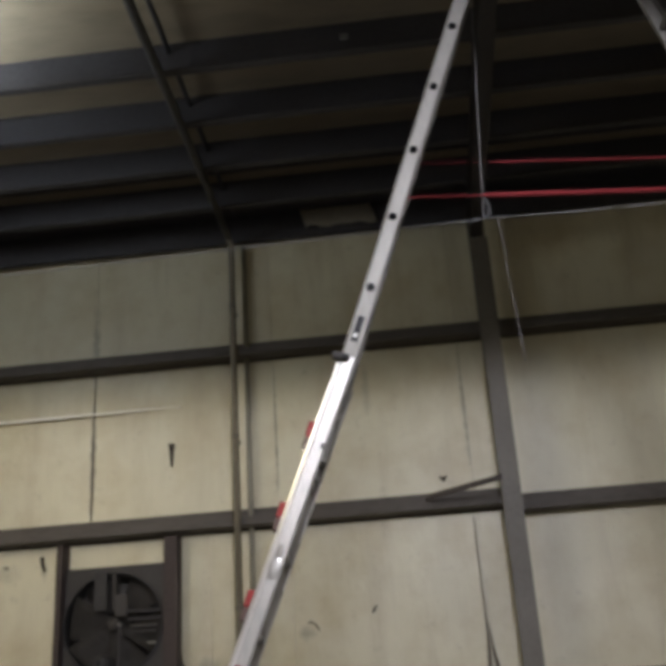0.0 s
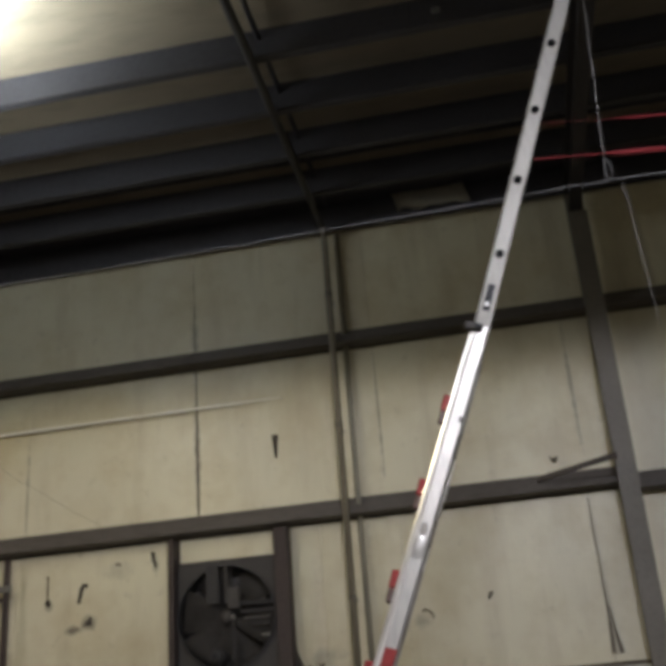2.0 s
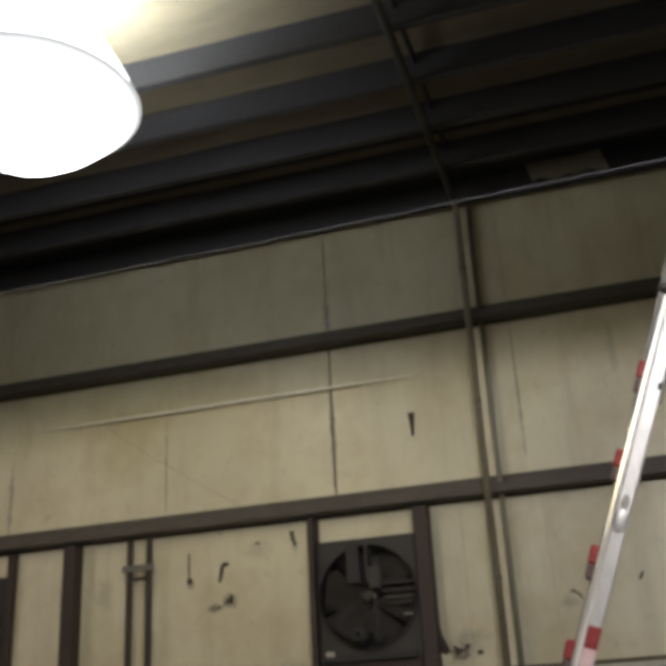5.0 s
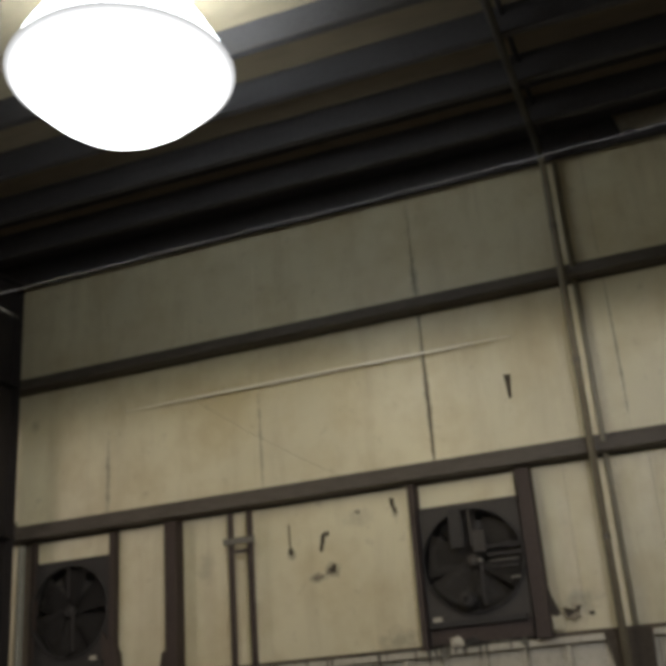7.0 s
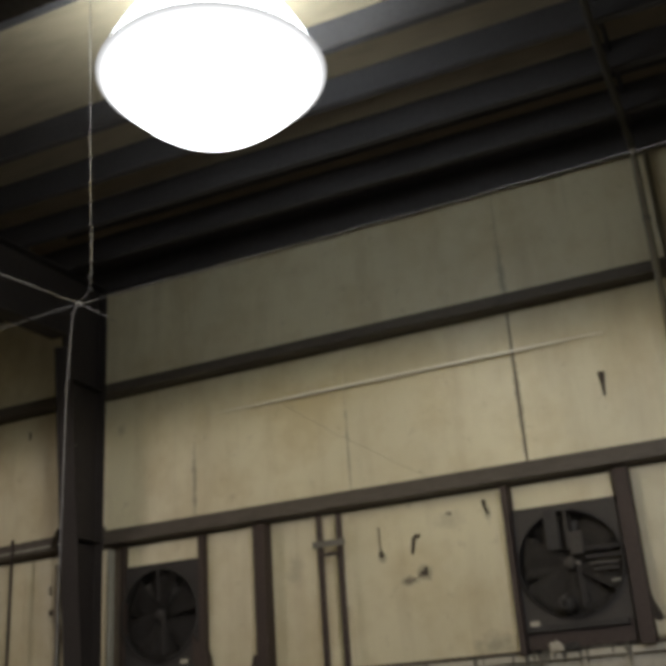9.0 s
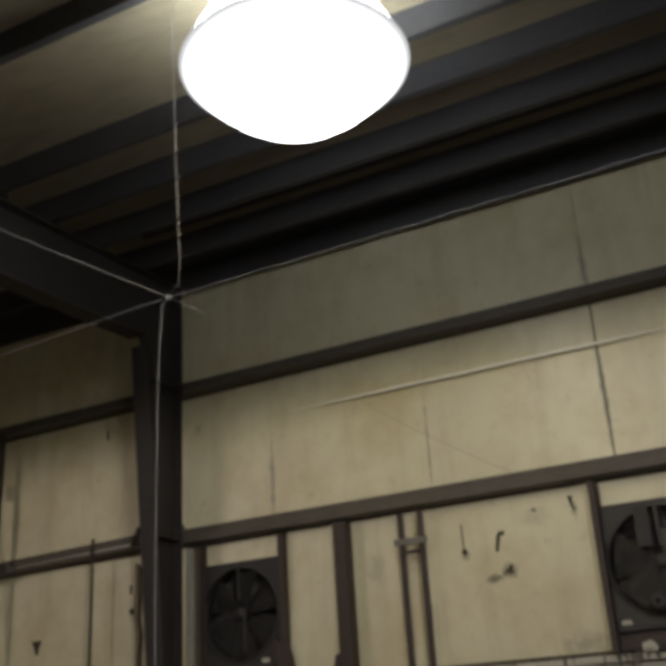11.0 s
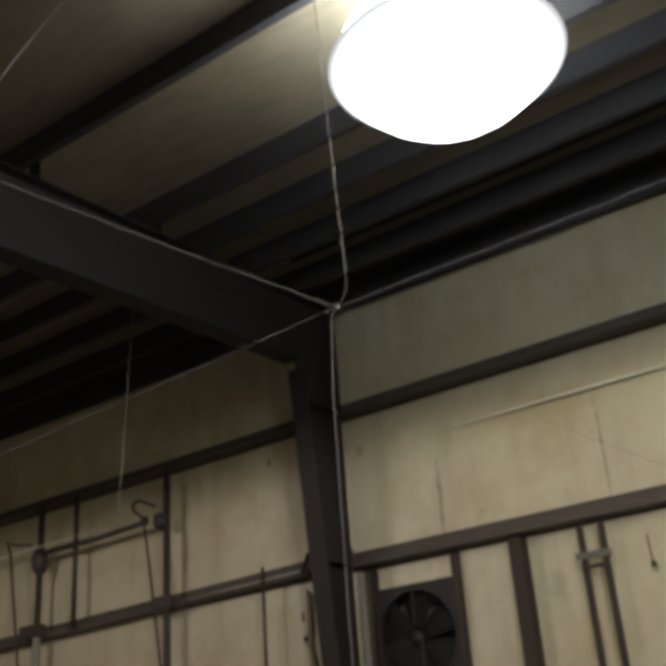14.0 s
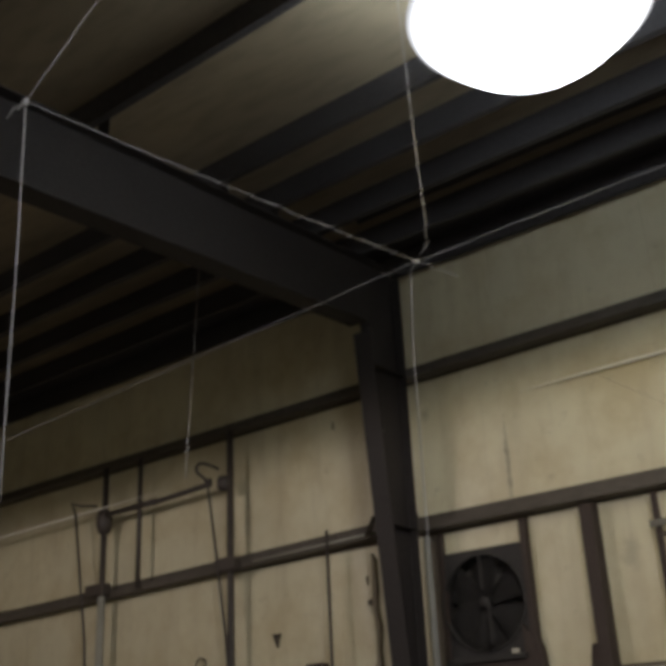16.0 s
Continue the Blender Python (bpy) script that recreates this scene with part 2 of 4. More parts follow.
def add_box(bm, lo, hi, bevel=0.0):
    c = [(a + b) / 2 for a, b in zip(lo, hi)]
    s = [abs(b - a) for a, b in zip(lo, hi)]
    r = bmesh.ops.create_cube(bm, size=1, matrix=Matrix.Translation(c) @ Matrix.Diagonal((*s, 1)))
    if bevel:
        edges = {e for v in r["verts"] for e in v.link_edges}
        bmesh.ops.bevel(bm, geom=list(edges), offset=bevel, segments=1, affect="EDGES")
    return bm


def box(lo, hi, bevel=0.0):
    return add_box(bmesh.new(), lo, hi, bevel)


def add_extrude(bm, profile, a, b, axis="x"):
    """A closed profile of (u, v) swept from a to b along an axis. x: (y, z); y: (x, z); z: (x, y)."""
    def at(u, v, w):
        return {"x": (w, u, v), "y": (u, w, v), "z": (u, v, w)}[axis]
    n = len(profile)
    lo = [bm.verts.new(at(u, v, a)) for u, v in profile]
    hi = [bm.verts.new(at(u, v, b)) for u, v in profile]
    for i in range(n):
        bm.faces.new((lo[i], lo[(i + 1) % n], hi[(i + 1) % n], hi[i]))
    bm.faces.new(lo)
    bm.faces.new(hi)
    bmesh.ops.recalc_face_normals(bm, faces=bm.faces[:])
    return bm


def add_tube(bm, points, radius, sides=10, taper=None):
    """A round bar along points."""
    pts = [Vector(p) for p in points]
    rings = []
    for i, p in enumerate(pts):
        d = (pts[min(i + 1, len(pts) - 1)] - pts[max(i - 1, 0)]).normalized()
        side = d.cross(Vector((0.31, 0.83, 0.46)))
        side = side.normalized() if side.length > 0.05 else d.cross(Vector((1, 0, 0))).normalized()
        up = side.cross(d)
        r = radius * (taper[i] if taper else 1)
        rings.append([bm.verts.new(p + (side * math.cos(k * math.tau / sides) + up * math.sin(k * math.tau / sides)) * r) for k in range(sides)])
    for a, b in zip(rings, rings[1:]):
        for k in range(sides):
            bm.faces.new((a[k], a[(k + 1) % sides], b[(k + 1) % sides], b[k]))
    bm.faces.new(rings[0][::-1])
    bm.faces.new(rings[-1])
    bmesh.ops.recalc_face_normals(bm, faces=bm.faces[:])
    return bm


def tube(points, radius, sides=10, taper=None):
    return add_tube(bmesh.new(), points, radius, sides, taper)


def hang(a, b, sag, n=24, wobble=0.004, seed=1):
    """Points of a slack line from a to b."""
    rnd = random.Random(seed)
    a, b = Vector(a), Vector(b)
    out = []
    for i in range(n + 1):
        t = i / n
        p = a.lerp(b, t)
        p.z -= sag * 4 * t * (1 - t)
        if 0 < i < n:
            p += Vector((rnd.uniform(-1, 1), rnd.uniform(-1, 1), rnd.uniform(-1, 1))) * wobble
        out.append(p)
    return out


def lathe(bm, profile, sides=32, at=(0, 0, 0)):
    """Turn (radius, z) about the z axis through at."""
    rings = []
    for r, z in profile:
        rings.append([bm.verts.new((at[0] + r * math.cos(k * math.tau / sides), at[1] + r * math.sin(k * math.tau / sides), at[2] + z)) for k in range(sides)])
    for a, b in zip(rings, rings[1:]):
        for k in range(sides):
            bm.faces.new((a[k], a[(k + 1) % sides], b[(k + 1) % sides], b[k]))
    bmesh.ops.recalc_face_normals(bm, faces=bm.faces[:])
    return bm


# ---- the hall ----
WEST, EAST, SOUTH, WALL = -16.0, 8.6, -9.0, 7.15
ROOF, PURLIN_LOW = 6.02, 5.75
COLUMNS = (-14.4, -7.01, 0.34, 7.7)

solid("floor", box((WEST - 0.3, SOUTH - 0.3, -0.2), (EAST + 0.3, WALL + 0.3, 0.0)), CONC, "bare grey concrete warehouse floor", "floor", kind="structure")
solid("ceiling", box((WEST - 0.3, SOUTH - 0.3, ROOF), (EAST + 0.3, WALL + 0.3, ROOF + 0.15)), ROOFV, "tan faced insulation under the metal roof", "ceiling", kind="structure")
solid("wall_south", box((WEST, SOUTH - 0.2, 0), (EAST, SOUTH, ROOF)), VINYL, "cream faced insulated metal wall", "wall", kind="structure")
solid("wall_east", box((EAST, SOUTH - 0.2, 0), (EAST + 0.2, WALL + 0.2, ROOF)), VINYL, "cream faced insulated metal wall", "wall", kind="structure")
solid("wall_west", box((WEST - 0.2, SOUTH - 0.2, 0), (WEST, WALL + 0.2, ROOF)), VINYL, "cream faced insulated metal wall", "wall", kind="structure")

# the long wall: a sheet behind the facing, with two fan openings cut through it
FANS = (-2.805, -6.40)
bm = bmesh.new()
add_box(bm, (WEST, WALL + 0.02, 0), (EAST, WALL + 0.16, 1.95))
add_box(bm, (WEST, WALL + 0.02, 3.03), (EAST, WALL + 0.16, ROOF))
edges = [WEST] + [e for f in sorted(FANS) for e in (f - 0.40, f + 0.40)] + [EAST]
for a, b in zip(edges[::2], edges[1::2]):
    add_box(bm, (a, WALL + 0.02, 1.95), (b, WALL + 0.16, 3.03))
wall_north = solid("wall_north", bm, SEAM, "long metal wall lined with stained cream insulation facing", "wall", kind="structure")


def panel(x0, x1, z0, z1, puff, seed, gap=0.006):
    """One facing sheet, pillowed between its fixings and slightly wrinkled."""
    bm = bmesh.new()
    nx, nz = max(4, int((x1 - x0) / 0.09)), max(4, int((z1 - z0) / 0.09))
    grid = []
    for j in range(nz + 1):
        row = []
        for i in range(nx + 1):
            u, w = i / nx, j / nz
            x = x0 + gap + (x1 - x0 - 2 * gap) * u
            z = z0 + (z1 - z0) * w
            dome = (4 * u * (1 - u)) ** 0.9 * (4 * w * (1 - w)) ** 0.7
            ripple = noise.noise(Vector((x * 2.1, seed, z * 1.3))) * 0.016 + noise.noise(Vector((x * 6, seed + 5, z * 3))) * 0.004
            row.append(bm.verts.new((x, WALL - puff * dome - ripple * dome, z)))
        grid.append(row)
    for j in range(nz):
        for i in range(nx):
            bm.faces.new((grid[j][i], grid[j][i + 1], grid[j + 1][i + 1], grid[j + 1][i]))
    rim = [grid[0][i] for i in range(nx + 1)] + [grid[j][nx] for j in range(1, nz + 1)] + [grid[nz][i] for i in range(nx - 1, -1, -1)] + [grid[j][0] for j in range(nz - 1, 0, -1)]
    back = [bm.verts.new((v.co.x, WALL + 0.019, v.co.z)) for v in rim]
    for k in range(len(rim)):
        n = (k + 1) % len(rim)
        bm.faces.new((rim[k], back[k], back[n], rim[n]))
    for v, n in zip(rim, rim[1:] + rim[:1]):
        bm.edges.get((v, n)).smooth = False
    return part("facing_sheet", bm, VINYL, wall_north, smooth=True)


SEAMS = [-15.95, -15.2, -13.68, -12.16, -10.64, -9.12, -7.6, -6.06, -4.54, -3.03, -1.49, 0.08, 1.6, 3.12, 4.64, 6.16, 7.68, 8.55]
for k, (a, b) in enumerate(zip(SEAMS, SEAMS[1:])):
    open_left, open_right = (0.008 if a == -3.03 else 0.0), (0.008 if b == -3.03 else 0.0)
    panel(a + open_left, b - open_right, 3.30, 4.66, 0.003, k, 0.0012)
    panel(a + open_left / 4, b - open_right / 4, 4.72, 6.0, 0.003, k + 40, 0.0012)
LOW = [(-15.95, -15.2), (-15.2, -13.68), (-13.68, -12.16), (-12.16, -10.64), (-10.64, -9.12), (-9.12, -7.95), (-7.95, -7.62), (-7.62, -6.98), (-5.94, -5.40), (-5.31, -4.80),
       (-4.80, -4.60), (-4.60, -3.24), (-2.28, -2.04), (-2.04, -1.72), (-1.72, -1.40), (-1.40, 0.045), (0.045, 1.6), (1.6, 3.12), (3.12, 4.64), (4.64, 6.16), (6.16, 7.68), (7.68, 8.55)]
for k, (a, b) in enumerate(LOW):
    panel(a, b, 1.99, 3.22, 0.005, k + 80, 0.0016)
for f in FANS:
    panel(f - 0.39, f + 0.385, 3.02, 3.21, 0.004, f, 0.004)

# ribbed metal wainscot and its white cap
rib = 0.305
k = 0
x = WEST + 0.02
while x < EAST - 0.1:
    x1 = min(x + rib, EAST - 0.02)
    bm = bmesh.new()
    add_extrude(bm, [(x + 0.002, WALL + 0.015), (x + 0.002, WALL - 0.008), (x + 0.03, WALL - 0.012), (x + 0.04, WALL - 0.04), (x + 0.075, WALL - 0.04), (x + 0.085, WALL - 0.012), (x1 - 0.002, WALL - 0.008), (x1 - 0.002, WALL + 0.015)], 0.0, 1.90, "z")
    part("ribbed_sheet", bm, WHITE, wall_north)
    x = x1
solid("trim", box((WEST, WALL - 0.07, 1.905), (EAST, WALL + 0.015, 1.955), 0.006), WHITE, "white painted metal ledge above the wainscot", "trim", kind="structure")

# horizontal girts, one run per bay
GIRT = [(6.985, 0.036), (6.985, 0.098), (7.13, 0.098), (7.13, 0.19), (7.136, 0.19), (7.136, 0.032), (6.989, 0.032)]
BAYS = [(WEST, -14.402), (-14.398, -7.012), (-7.008, 0.333), (0.337, 7.698), (7.702, EAST)]
for z in (3.205, 4.64):
    for a, b in BAYS:
        run = add_extrude(bmesh.new(), [(u, v + z) for u, v in GIRT], a, b, "x")
        if a == 0.337 and z < 4:
            for v in run.verts:
                v.co.z -= 0.06
        if b == -7.012:
            for v in run.verts:
                v.co.z += 0.04 - 0.024 * (b - v.co.x) if z < 4 else 0.0
        solid("girt", run, GIRT_STEEL, "brown primed steel girt along the wall", "girt", "wall girts", "structure")


# tapered columns and their rafters
def column(x, width, paint, bot, top, high=5.2):
    th = thing("column", (x, 6.972, 0), "tapered brown steel frame column against the wall", "column", "frame columns", "structure")
    h = width / 2
    part("outer_flange", box((-h, -0.012, 0), (h, 0, 5.7), 0.002), paint, th)
    bm = bmesh.new()
    v = [bm.verts.new(c) for c in ((-h, bot, 0), (h, bot, 0), (h, top, high), (-h, top, high), (-h, bot + 0.014, 0), (h, bot + 0.014, 0), (h, top + 0.014, high), (-h, top + 0.014, high))]
    for f in ((0, 1, 2, 3), (5, 4, 7, 6), (0, 4, 5, 1), (1, 5, 6, 2), (2, 6, 7, 3), (3, 7, 4, 0)):
        bm.faces.new([v[i] for i in f])
    part("inner_flange", bm, paint, th)
    bm = bmesh.new()
    add_extrude(bm, [(-0.012, 0), (bot + 0.014, 0), (top + 0.014, high), (top - (5.68 - high) * 0.3, 5.68), (-0.012, 5.68)], -0.004, 0.004, "x")
    part("web", bm, paint, th)
    for z in (3.25, 4.68):
        part("stiffener", box((-h + 0.005, bot + (top - bot) * z / high + 0.016, z), (h - 0.005, -0.014, z + 0.008)), paint, th)
    part("base_plate", box((-h - 0.04, -0.38, 0), (h + 0.04, 0.02, 0.02), 0.003), paint, th)
    return th


for x in COLUMNS:
    if x > 0:
        column(x, 0.146, OLIVE, -0.05, -0.16, 5.45)
    else:
        column(x, 0.185, DARK_STEEL, -0.07, -0.55, 5.0)


def rafter(x, width, depth, start, fall):
    """A roof beam, falling slightly from the wall to the middle of the hall, with cleats up to the purlins."""
    th = thing("rafter", (x, 0, 0), "dark primed steel roof rafter on the columns", "rafter", "frame rafters", "structure")
    h = width / 2
    far, mid = SOUTH + 0.1, 1.0
    top = lambda y: PURLIN_LOW - 0.012 - fall * (6.6 - max(y, mid))
    line = [start, mid, far]
    prof = [(6.96, top(6.96))] + [(y, top(y)) for y in line[1:]] + [(y, top(y) - depth) for y in line[::-1]] + [(6.96, top(start) - depth)]
    part("web", add_extrude(bmesh.new(), prof, -0.005, 0.005, "x"), DARK_STEEL, th)
    low = [(y, top(y) - depth) for y in line]
    part("bottom_flange", add_extrude(bmesh.new(), low + [(y, z - 0.014) for y, z in low[::-1]], -h, h, "x"), DARK_STEEL, th)
    high = [(6.96, top(6.96))] + [(y, top(y)) for y in line[1:]]
    part("top_flange", add_extrude(bmesh.new(), high + [(y, z - 0.014) for y, z in high[::-1]], -h, h, "x"), DARK_STEEL, th)
    for y in PURLINS[1:]:
        part("cleat", box((-0.06, y + 0.007, top(y) - 0.002), (0.06, y + 0.015, PURLIN_LOW + 0.16)), DARK_STEEL, th)
    return th


PURLINS = (7.02, 6.43, 5.835, 5.24, 4.64, 3.42, 2.20, 0.98, -0.24, -1.46, -2.68, -3.90, -5.12, -6.34, -7.56)
for x in COLUMNS:
    if x > 0:
        rafter(x - 0.02, 0.10, 0.27, 6.8, 0.0)
    else:
        rafter(x, 0.2, 0.64, 6.40, 0.05)

# roof purlins
for y in PURLINS:
    prof = [(y + 0.066, ROOF - 0.002), (y, ROOF - 0.002), (y, PURLIN_LOW + 0.005), (y - 0.05, PURLIN_LOW + 0.005), (y - 0.05, PURLIN_LOW + 0.018), (y - 0.055, PURLIN_LOW + 0.018), (y - 0.055, PURLIN_LOW), (y + 0.006, PURLIN_LOW), (y + 0.006, ROOF - 0.008), (y + 0.066, ROOF - 0.008)]
    if y > 7:
        prof = [(y, PURLIN_LOW), (y + 0.03, PURLIN_LOW), (y + 0.03, ROOF - 0.002), (y, ROOF - 0.002)]
    solid("purlin", add_extrude(bmesh.new(), prof, WEST, EAST, "x"), PURLIN, "dark primed steel roof purlin under tan insulation", "purlin", "roof purlins", "structure")




# purlin-coloured sheet covering the tan roof between the last two purlins
solid("trim", box((WEST, 6.445, ROOF - 0.012), (EAST, 7.015, ROOF - 0.004)), PURLIN, "dark sheet between the eave purlins", "sheet", kind="structure")
solid("purlin_clip", box((-0.585, 4.626, 5.875), (-0.525, 4.641, 5.925), 0.006), GALV, "small dull bracket on the purlin web", "bracket")

# ---- lamps ----
def high_bay(at, label, lit):
    """A hanging lamp: bowl widened to its glare, added glowing skirt, open at the top over an added uplight disc, gear
    box on arms, hook and chain.
    """
    th = thing("high_bay_lamp", at, label, "ceiling lamp", "hanging high bay lamps")
    part("bowl", lathe(bmesh.new(), [(0.0, -0.37), (0.12, -0.36), (0.24, -0.325), (0.35, -0.265), (0.45, -0.19), (0.54, -0.105), (0.61, -0.035), (0.655, 0.0), (0.0, 0.005)], 64), LAMP if lit else LAMP_FAR, th, "white lamp bowl widened to cover its glare", True)
    part("skirt", lathe(bmesh.new(), [(0.65, 0.006), (0.60, 0.10), (0.54, 0.22), (0.47, 0.34), (0.42, 0.42), (0.412, 0.42), (0.462, 0.34), (0.53, 0.22), (0.59, 0.10), (0.636, 0.006)], 64), LAMP_DIM if lit else LAMP_FAR, th, "glowing skirt added above the bowl", True)
    part("uplight_disc", lathe(bmesh.new(), [(0.0, 0.20), (0.47, 0.20), (0.47, 0.19), (0.0, 0.19)], 48), LAMP_UP if lit else LAMP_FAR, th, "added uplight disc inside the skirt")
    gear = part("gear_box", lathe(bmesh.new(), [(0.0, 0.70), (0.07, 0.70), (0.085, 0.67), (0.085, 0.48), (0.06, 0.45), (0.0, 0.45)], 24), HOOD, th, "", True)
    for a in (0, 120, 240):
        c, n = math.cos(radians(a)), math.sin(radians(a))
        part("arm", tube([(0.06 * c, 0.06 * n, 0.47), (0.44 * c, 0.44 * n, 0.39)], 0.008, 6), HOOD, th)
    part("hook", tube([(0, 0, 0.70), (0, 0, 0.76), (0.02, 0, 0.78), (0, 0, 0.81)], 0.008), HOOD, gear)
    part("chain", tube([(0, 0, 0.8), (0, 0, ROOF - at[2] + 0.005)], 0.006, 6), GALV, th)
    return th


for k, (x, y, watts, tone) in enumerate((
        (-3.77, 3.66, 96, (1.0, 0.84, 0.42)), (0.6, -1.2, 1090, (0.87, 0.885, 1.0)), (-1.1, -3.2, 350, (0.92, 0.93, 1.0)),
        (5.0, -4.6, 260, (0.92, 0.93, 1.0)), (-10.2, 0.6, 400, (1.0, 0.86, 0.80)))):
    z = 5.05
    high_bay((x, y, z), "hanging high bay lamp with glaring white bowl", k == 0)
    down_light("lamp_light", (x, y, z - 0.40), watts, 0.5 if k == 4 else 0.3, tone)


# ---- wall ventilators ----
def ring_plate(half_w, low, high, radius, thick, n=48):
    """A rectangular plate with a round hole at the origin, facing -y."""
    bm = bmesh.new()
    rows = []
    for y in (0, thick):
        inner, outer = [], []
        for k in range(n):
            a = (k + 0.5) * math.tau / n
            c, s = math.cos(a), math.sin(a)
            inner.append(bm.verts.new((radius * c, y, radius * s)))
            f = min(half_w / abs(c) if abs(c) > 1e-6 else 9, (high if s > 0 else -low) / abs(s) if abs(s) > 1e-6 else 9)
            outer.append(bm.verts.new((f * c, y, f * s)))
        rows.append((inner, outer))
    (i0, o0), (i1, o1) = rows
    for k in range(n):
        m = (k + 1) % n
        bm.faces.new((i0[k], o0[k], o0[m], i0[m]))
        bm.faces.new((i1[m], o1[m], o1[k], i1[k]))
        bm.faces.new((i0[m], i1[m], i1[k], i0[k]))
        bm.faces.new((o0[k], o1[k], o1[m], o0[m]))
    bmesh.ops.recalc_face_normals(bm, faces=bm.faces[:])
    return bm


def exhaust_fan(x, turn, panel_paint, blade_paint, label):
    th = thing("exhaust_fan", (x, 7.10, 2.575), label, "fan", "wall exhaust fans")
    panel_part = part("housing_panel", ring_plate(0.395, -0.60, 0.445, 0.385, 0.02), panel_paint, th)
    shroud = bmesh.new()
    lathe(shroud, [(0.385, -0.03), (0.395, -0.035), (0.395, 0.16), (0.385, 0.16), (0.385, -0.03)], 48)
    bmesh.ops.rotate(shroud, verts=shroud.verts[:], cent=(0, 0, 0), matrix=Matrix.Rotation(radians(-90), 3, "X"))
    part("shroud", shroud, STRUT, th, "", True)
    hub = bmesh.new()
    lathe(hub, [(0.0, -0.02), (0.045, -0.015), (0.05, 0.05), (0.0, 0.05)], 20)
    bmesh.ops.rotate(hub, verts=hub.verts[:], cent=(0, 0, 0), matrix=Matrix.Rotation(radians(-90), 3, "X"))
    part("hub", hub, blade_paint, th, "", True)
    for k in range(6):
        bm = bmesh.new()
        rows = []
        for i in range(6):
            r = 0.045 + 0.32 * i / 5
            w = 0.06 + 0.115 * i / 5
            pitch = radians(22 - 10 * i / 5)
            rows.append([(r, s * w * math.sin(pitch), s * w * math.cos(pitch)) for s in (-1, -0.3, 0.3, 1)])
        vs = [[bm.verts.new(c) for c in row] for row in rows]
        for a, b in zip(vs, vs[1:]):
            for j in range(3):
                bm.faces.new((a[j], a[j + 1], b[j + 1], b[j]))
        bmesh.ops.solidify(bm, geom=bm.faces[:], thickness=0.004)
        bmesh.ops.rotate(bm, verts=bm.verts[:], cent=(0, 0, 0), matrix=Matrix.Rotation(radians(60 * k + turn), 3, "Y"))
        bmesh.ops.translate(bm, verts=bm.verts[:], vec=(0, 0.05, 0))
        part("blade", bm, blade_paint, th, "", True)
    # drive, carrying bars and guard slats
    near = x > -4
    if near:
        part("strut", box((-0.15, -0.05, 0.10), (-0.045, -0.035, 0.40), 0.003), STRUT, th)
    part("strut", box((0.0, -0.05, 0.10), (0.022, -0.042, 0.40), 0.003), DARK_SHADED if x < -4 else panel_paint, th)
    part("strut", box((0.05, -0.05, -0.34), (0.078, -0.042, 0.0), 0.003), DARK_SHADED, th)
    part("strut", box((-0.385, -0.055, -0.475), (0.36, -0.02, -0.43), 0.004), STRUT, th, "dark cross bar below the blades")
    if near:
        motor = bmesh.new()
        lathe(motor, [(0.0, -0.16), (0.055, -0.155), (0.065, -0.13), (0.065, 0.0), (0.055, 0.02), (0.0, 0.02)], 20, (0, 0, 0))
        bmesh.ops.rotate(motor, verts=motor.verts[:], cent=(0, 0, 0), matrix=Matrix.Rotation(radians(-90), 3, "X"))
        bmesh.ops.translate(motor, verts=motor.verts[:], vec=(-0.055, 0.02, -0.30))
        motor = part("motor", motor, STRUT, th, "", True)
        part("motor_mount", box((0.02, -0.045, 0.05), (0.115, -0.02, 0.22), 0.006), FANB, th, "dusty brown mounting plate")
        # bright metal stub placed for the glint at the hub
        part("shaft_end", tube([(0.07, -0.08, -0.015), (0.07, -0.04, -0.015)], 0.014, 12), ALU, th, "shaft end put in as a glint", True)
        for z, x0, x1 in ((0.085, 0.10, 0.37), (0.025, 0.12, 0.38), (-0.07, 0.17, 0.35)):
            part("guard_slat", box((x0, -0.03, z - 0.012), (x1, -0.022, z + 0.012), 0.002), DARK_SHADED, th)
    for k in range(9):
        z = -0.34 + k * 0.085
        bm = box((-0.40, 0.155, z), (0.40, 0.161, z + 0.082), 0.001)
        bmesh.ops.rotate(bm, verts=bm.verts[:], cent=(0, 0.158, z), matrix=Matrix.Rotation(radians(-12), 3, "X"))
        part("shutter_slat", bm, SLAT, th)
    part("sill_panel", box((-0.385, -0.012, -0.595), (0.385, -0.002, -0.44), 0.004), RUST, th, "dusty brown sill panel under the fan")
    # paler slats that paint in the glints on the right side
    for z, x0, x1 in ((-0.03, 0.14, 0.35), (-0.165, 0.275, 0.345)) if near else ():
        part("shutter_slat", box((x0, -0.02, z), (x1, -0.014, z + 0.012), 0.001), PALE_PIPE if z < -0.1 else SLAT, th, "slat painted in as a glint")
    part("back_frame", ring_plate(0.41, -0.60, 0.45, 0.40, 0.02), panel_paint, th).location = (0, 0.21, 0)
    px = -0.36 if near else 0.21
    bm = box((px, -0.02, -0.45), (px + 0.072, 0.002, -0.39), 0.008)
    part("switch_plate", bm, WHITE, panel_part, "small white switch plate")
    if near:
        bm = bmesh.new()
        lathe(bm, [(0.026, -0.012), (0.046, -0.01), (0.046, 0.01), (0.026, 0.012), (0.026, -0.012)], 20)
        bmesh.ops.rotate(bm, verts=bm.verts[:], cent=(0, 0, 0), matrix=Matrix.Rotation(radians(-90), 3, "X"))
        bmesh.ops.translate(bm, verts=bm.verts[:], vec=(-0.055, -0.17, -0.30))
        part("pulley", bm, RUN, motor, "dull grey pulley wheel", True)
    return th


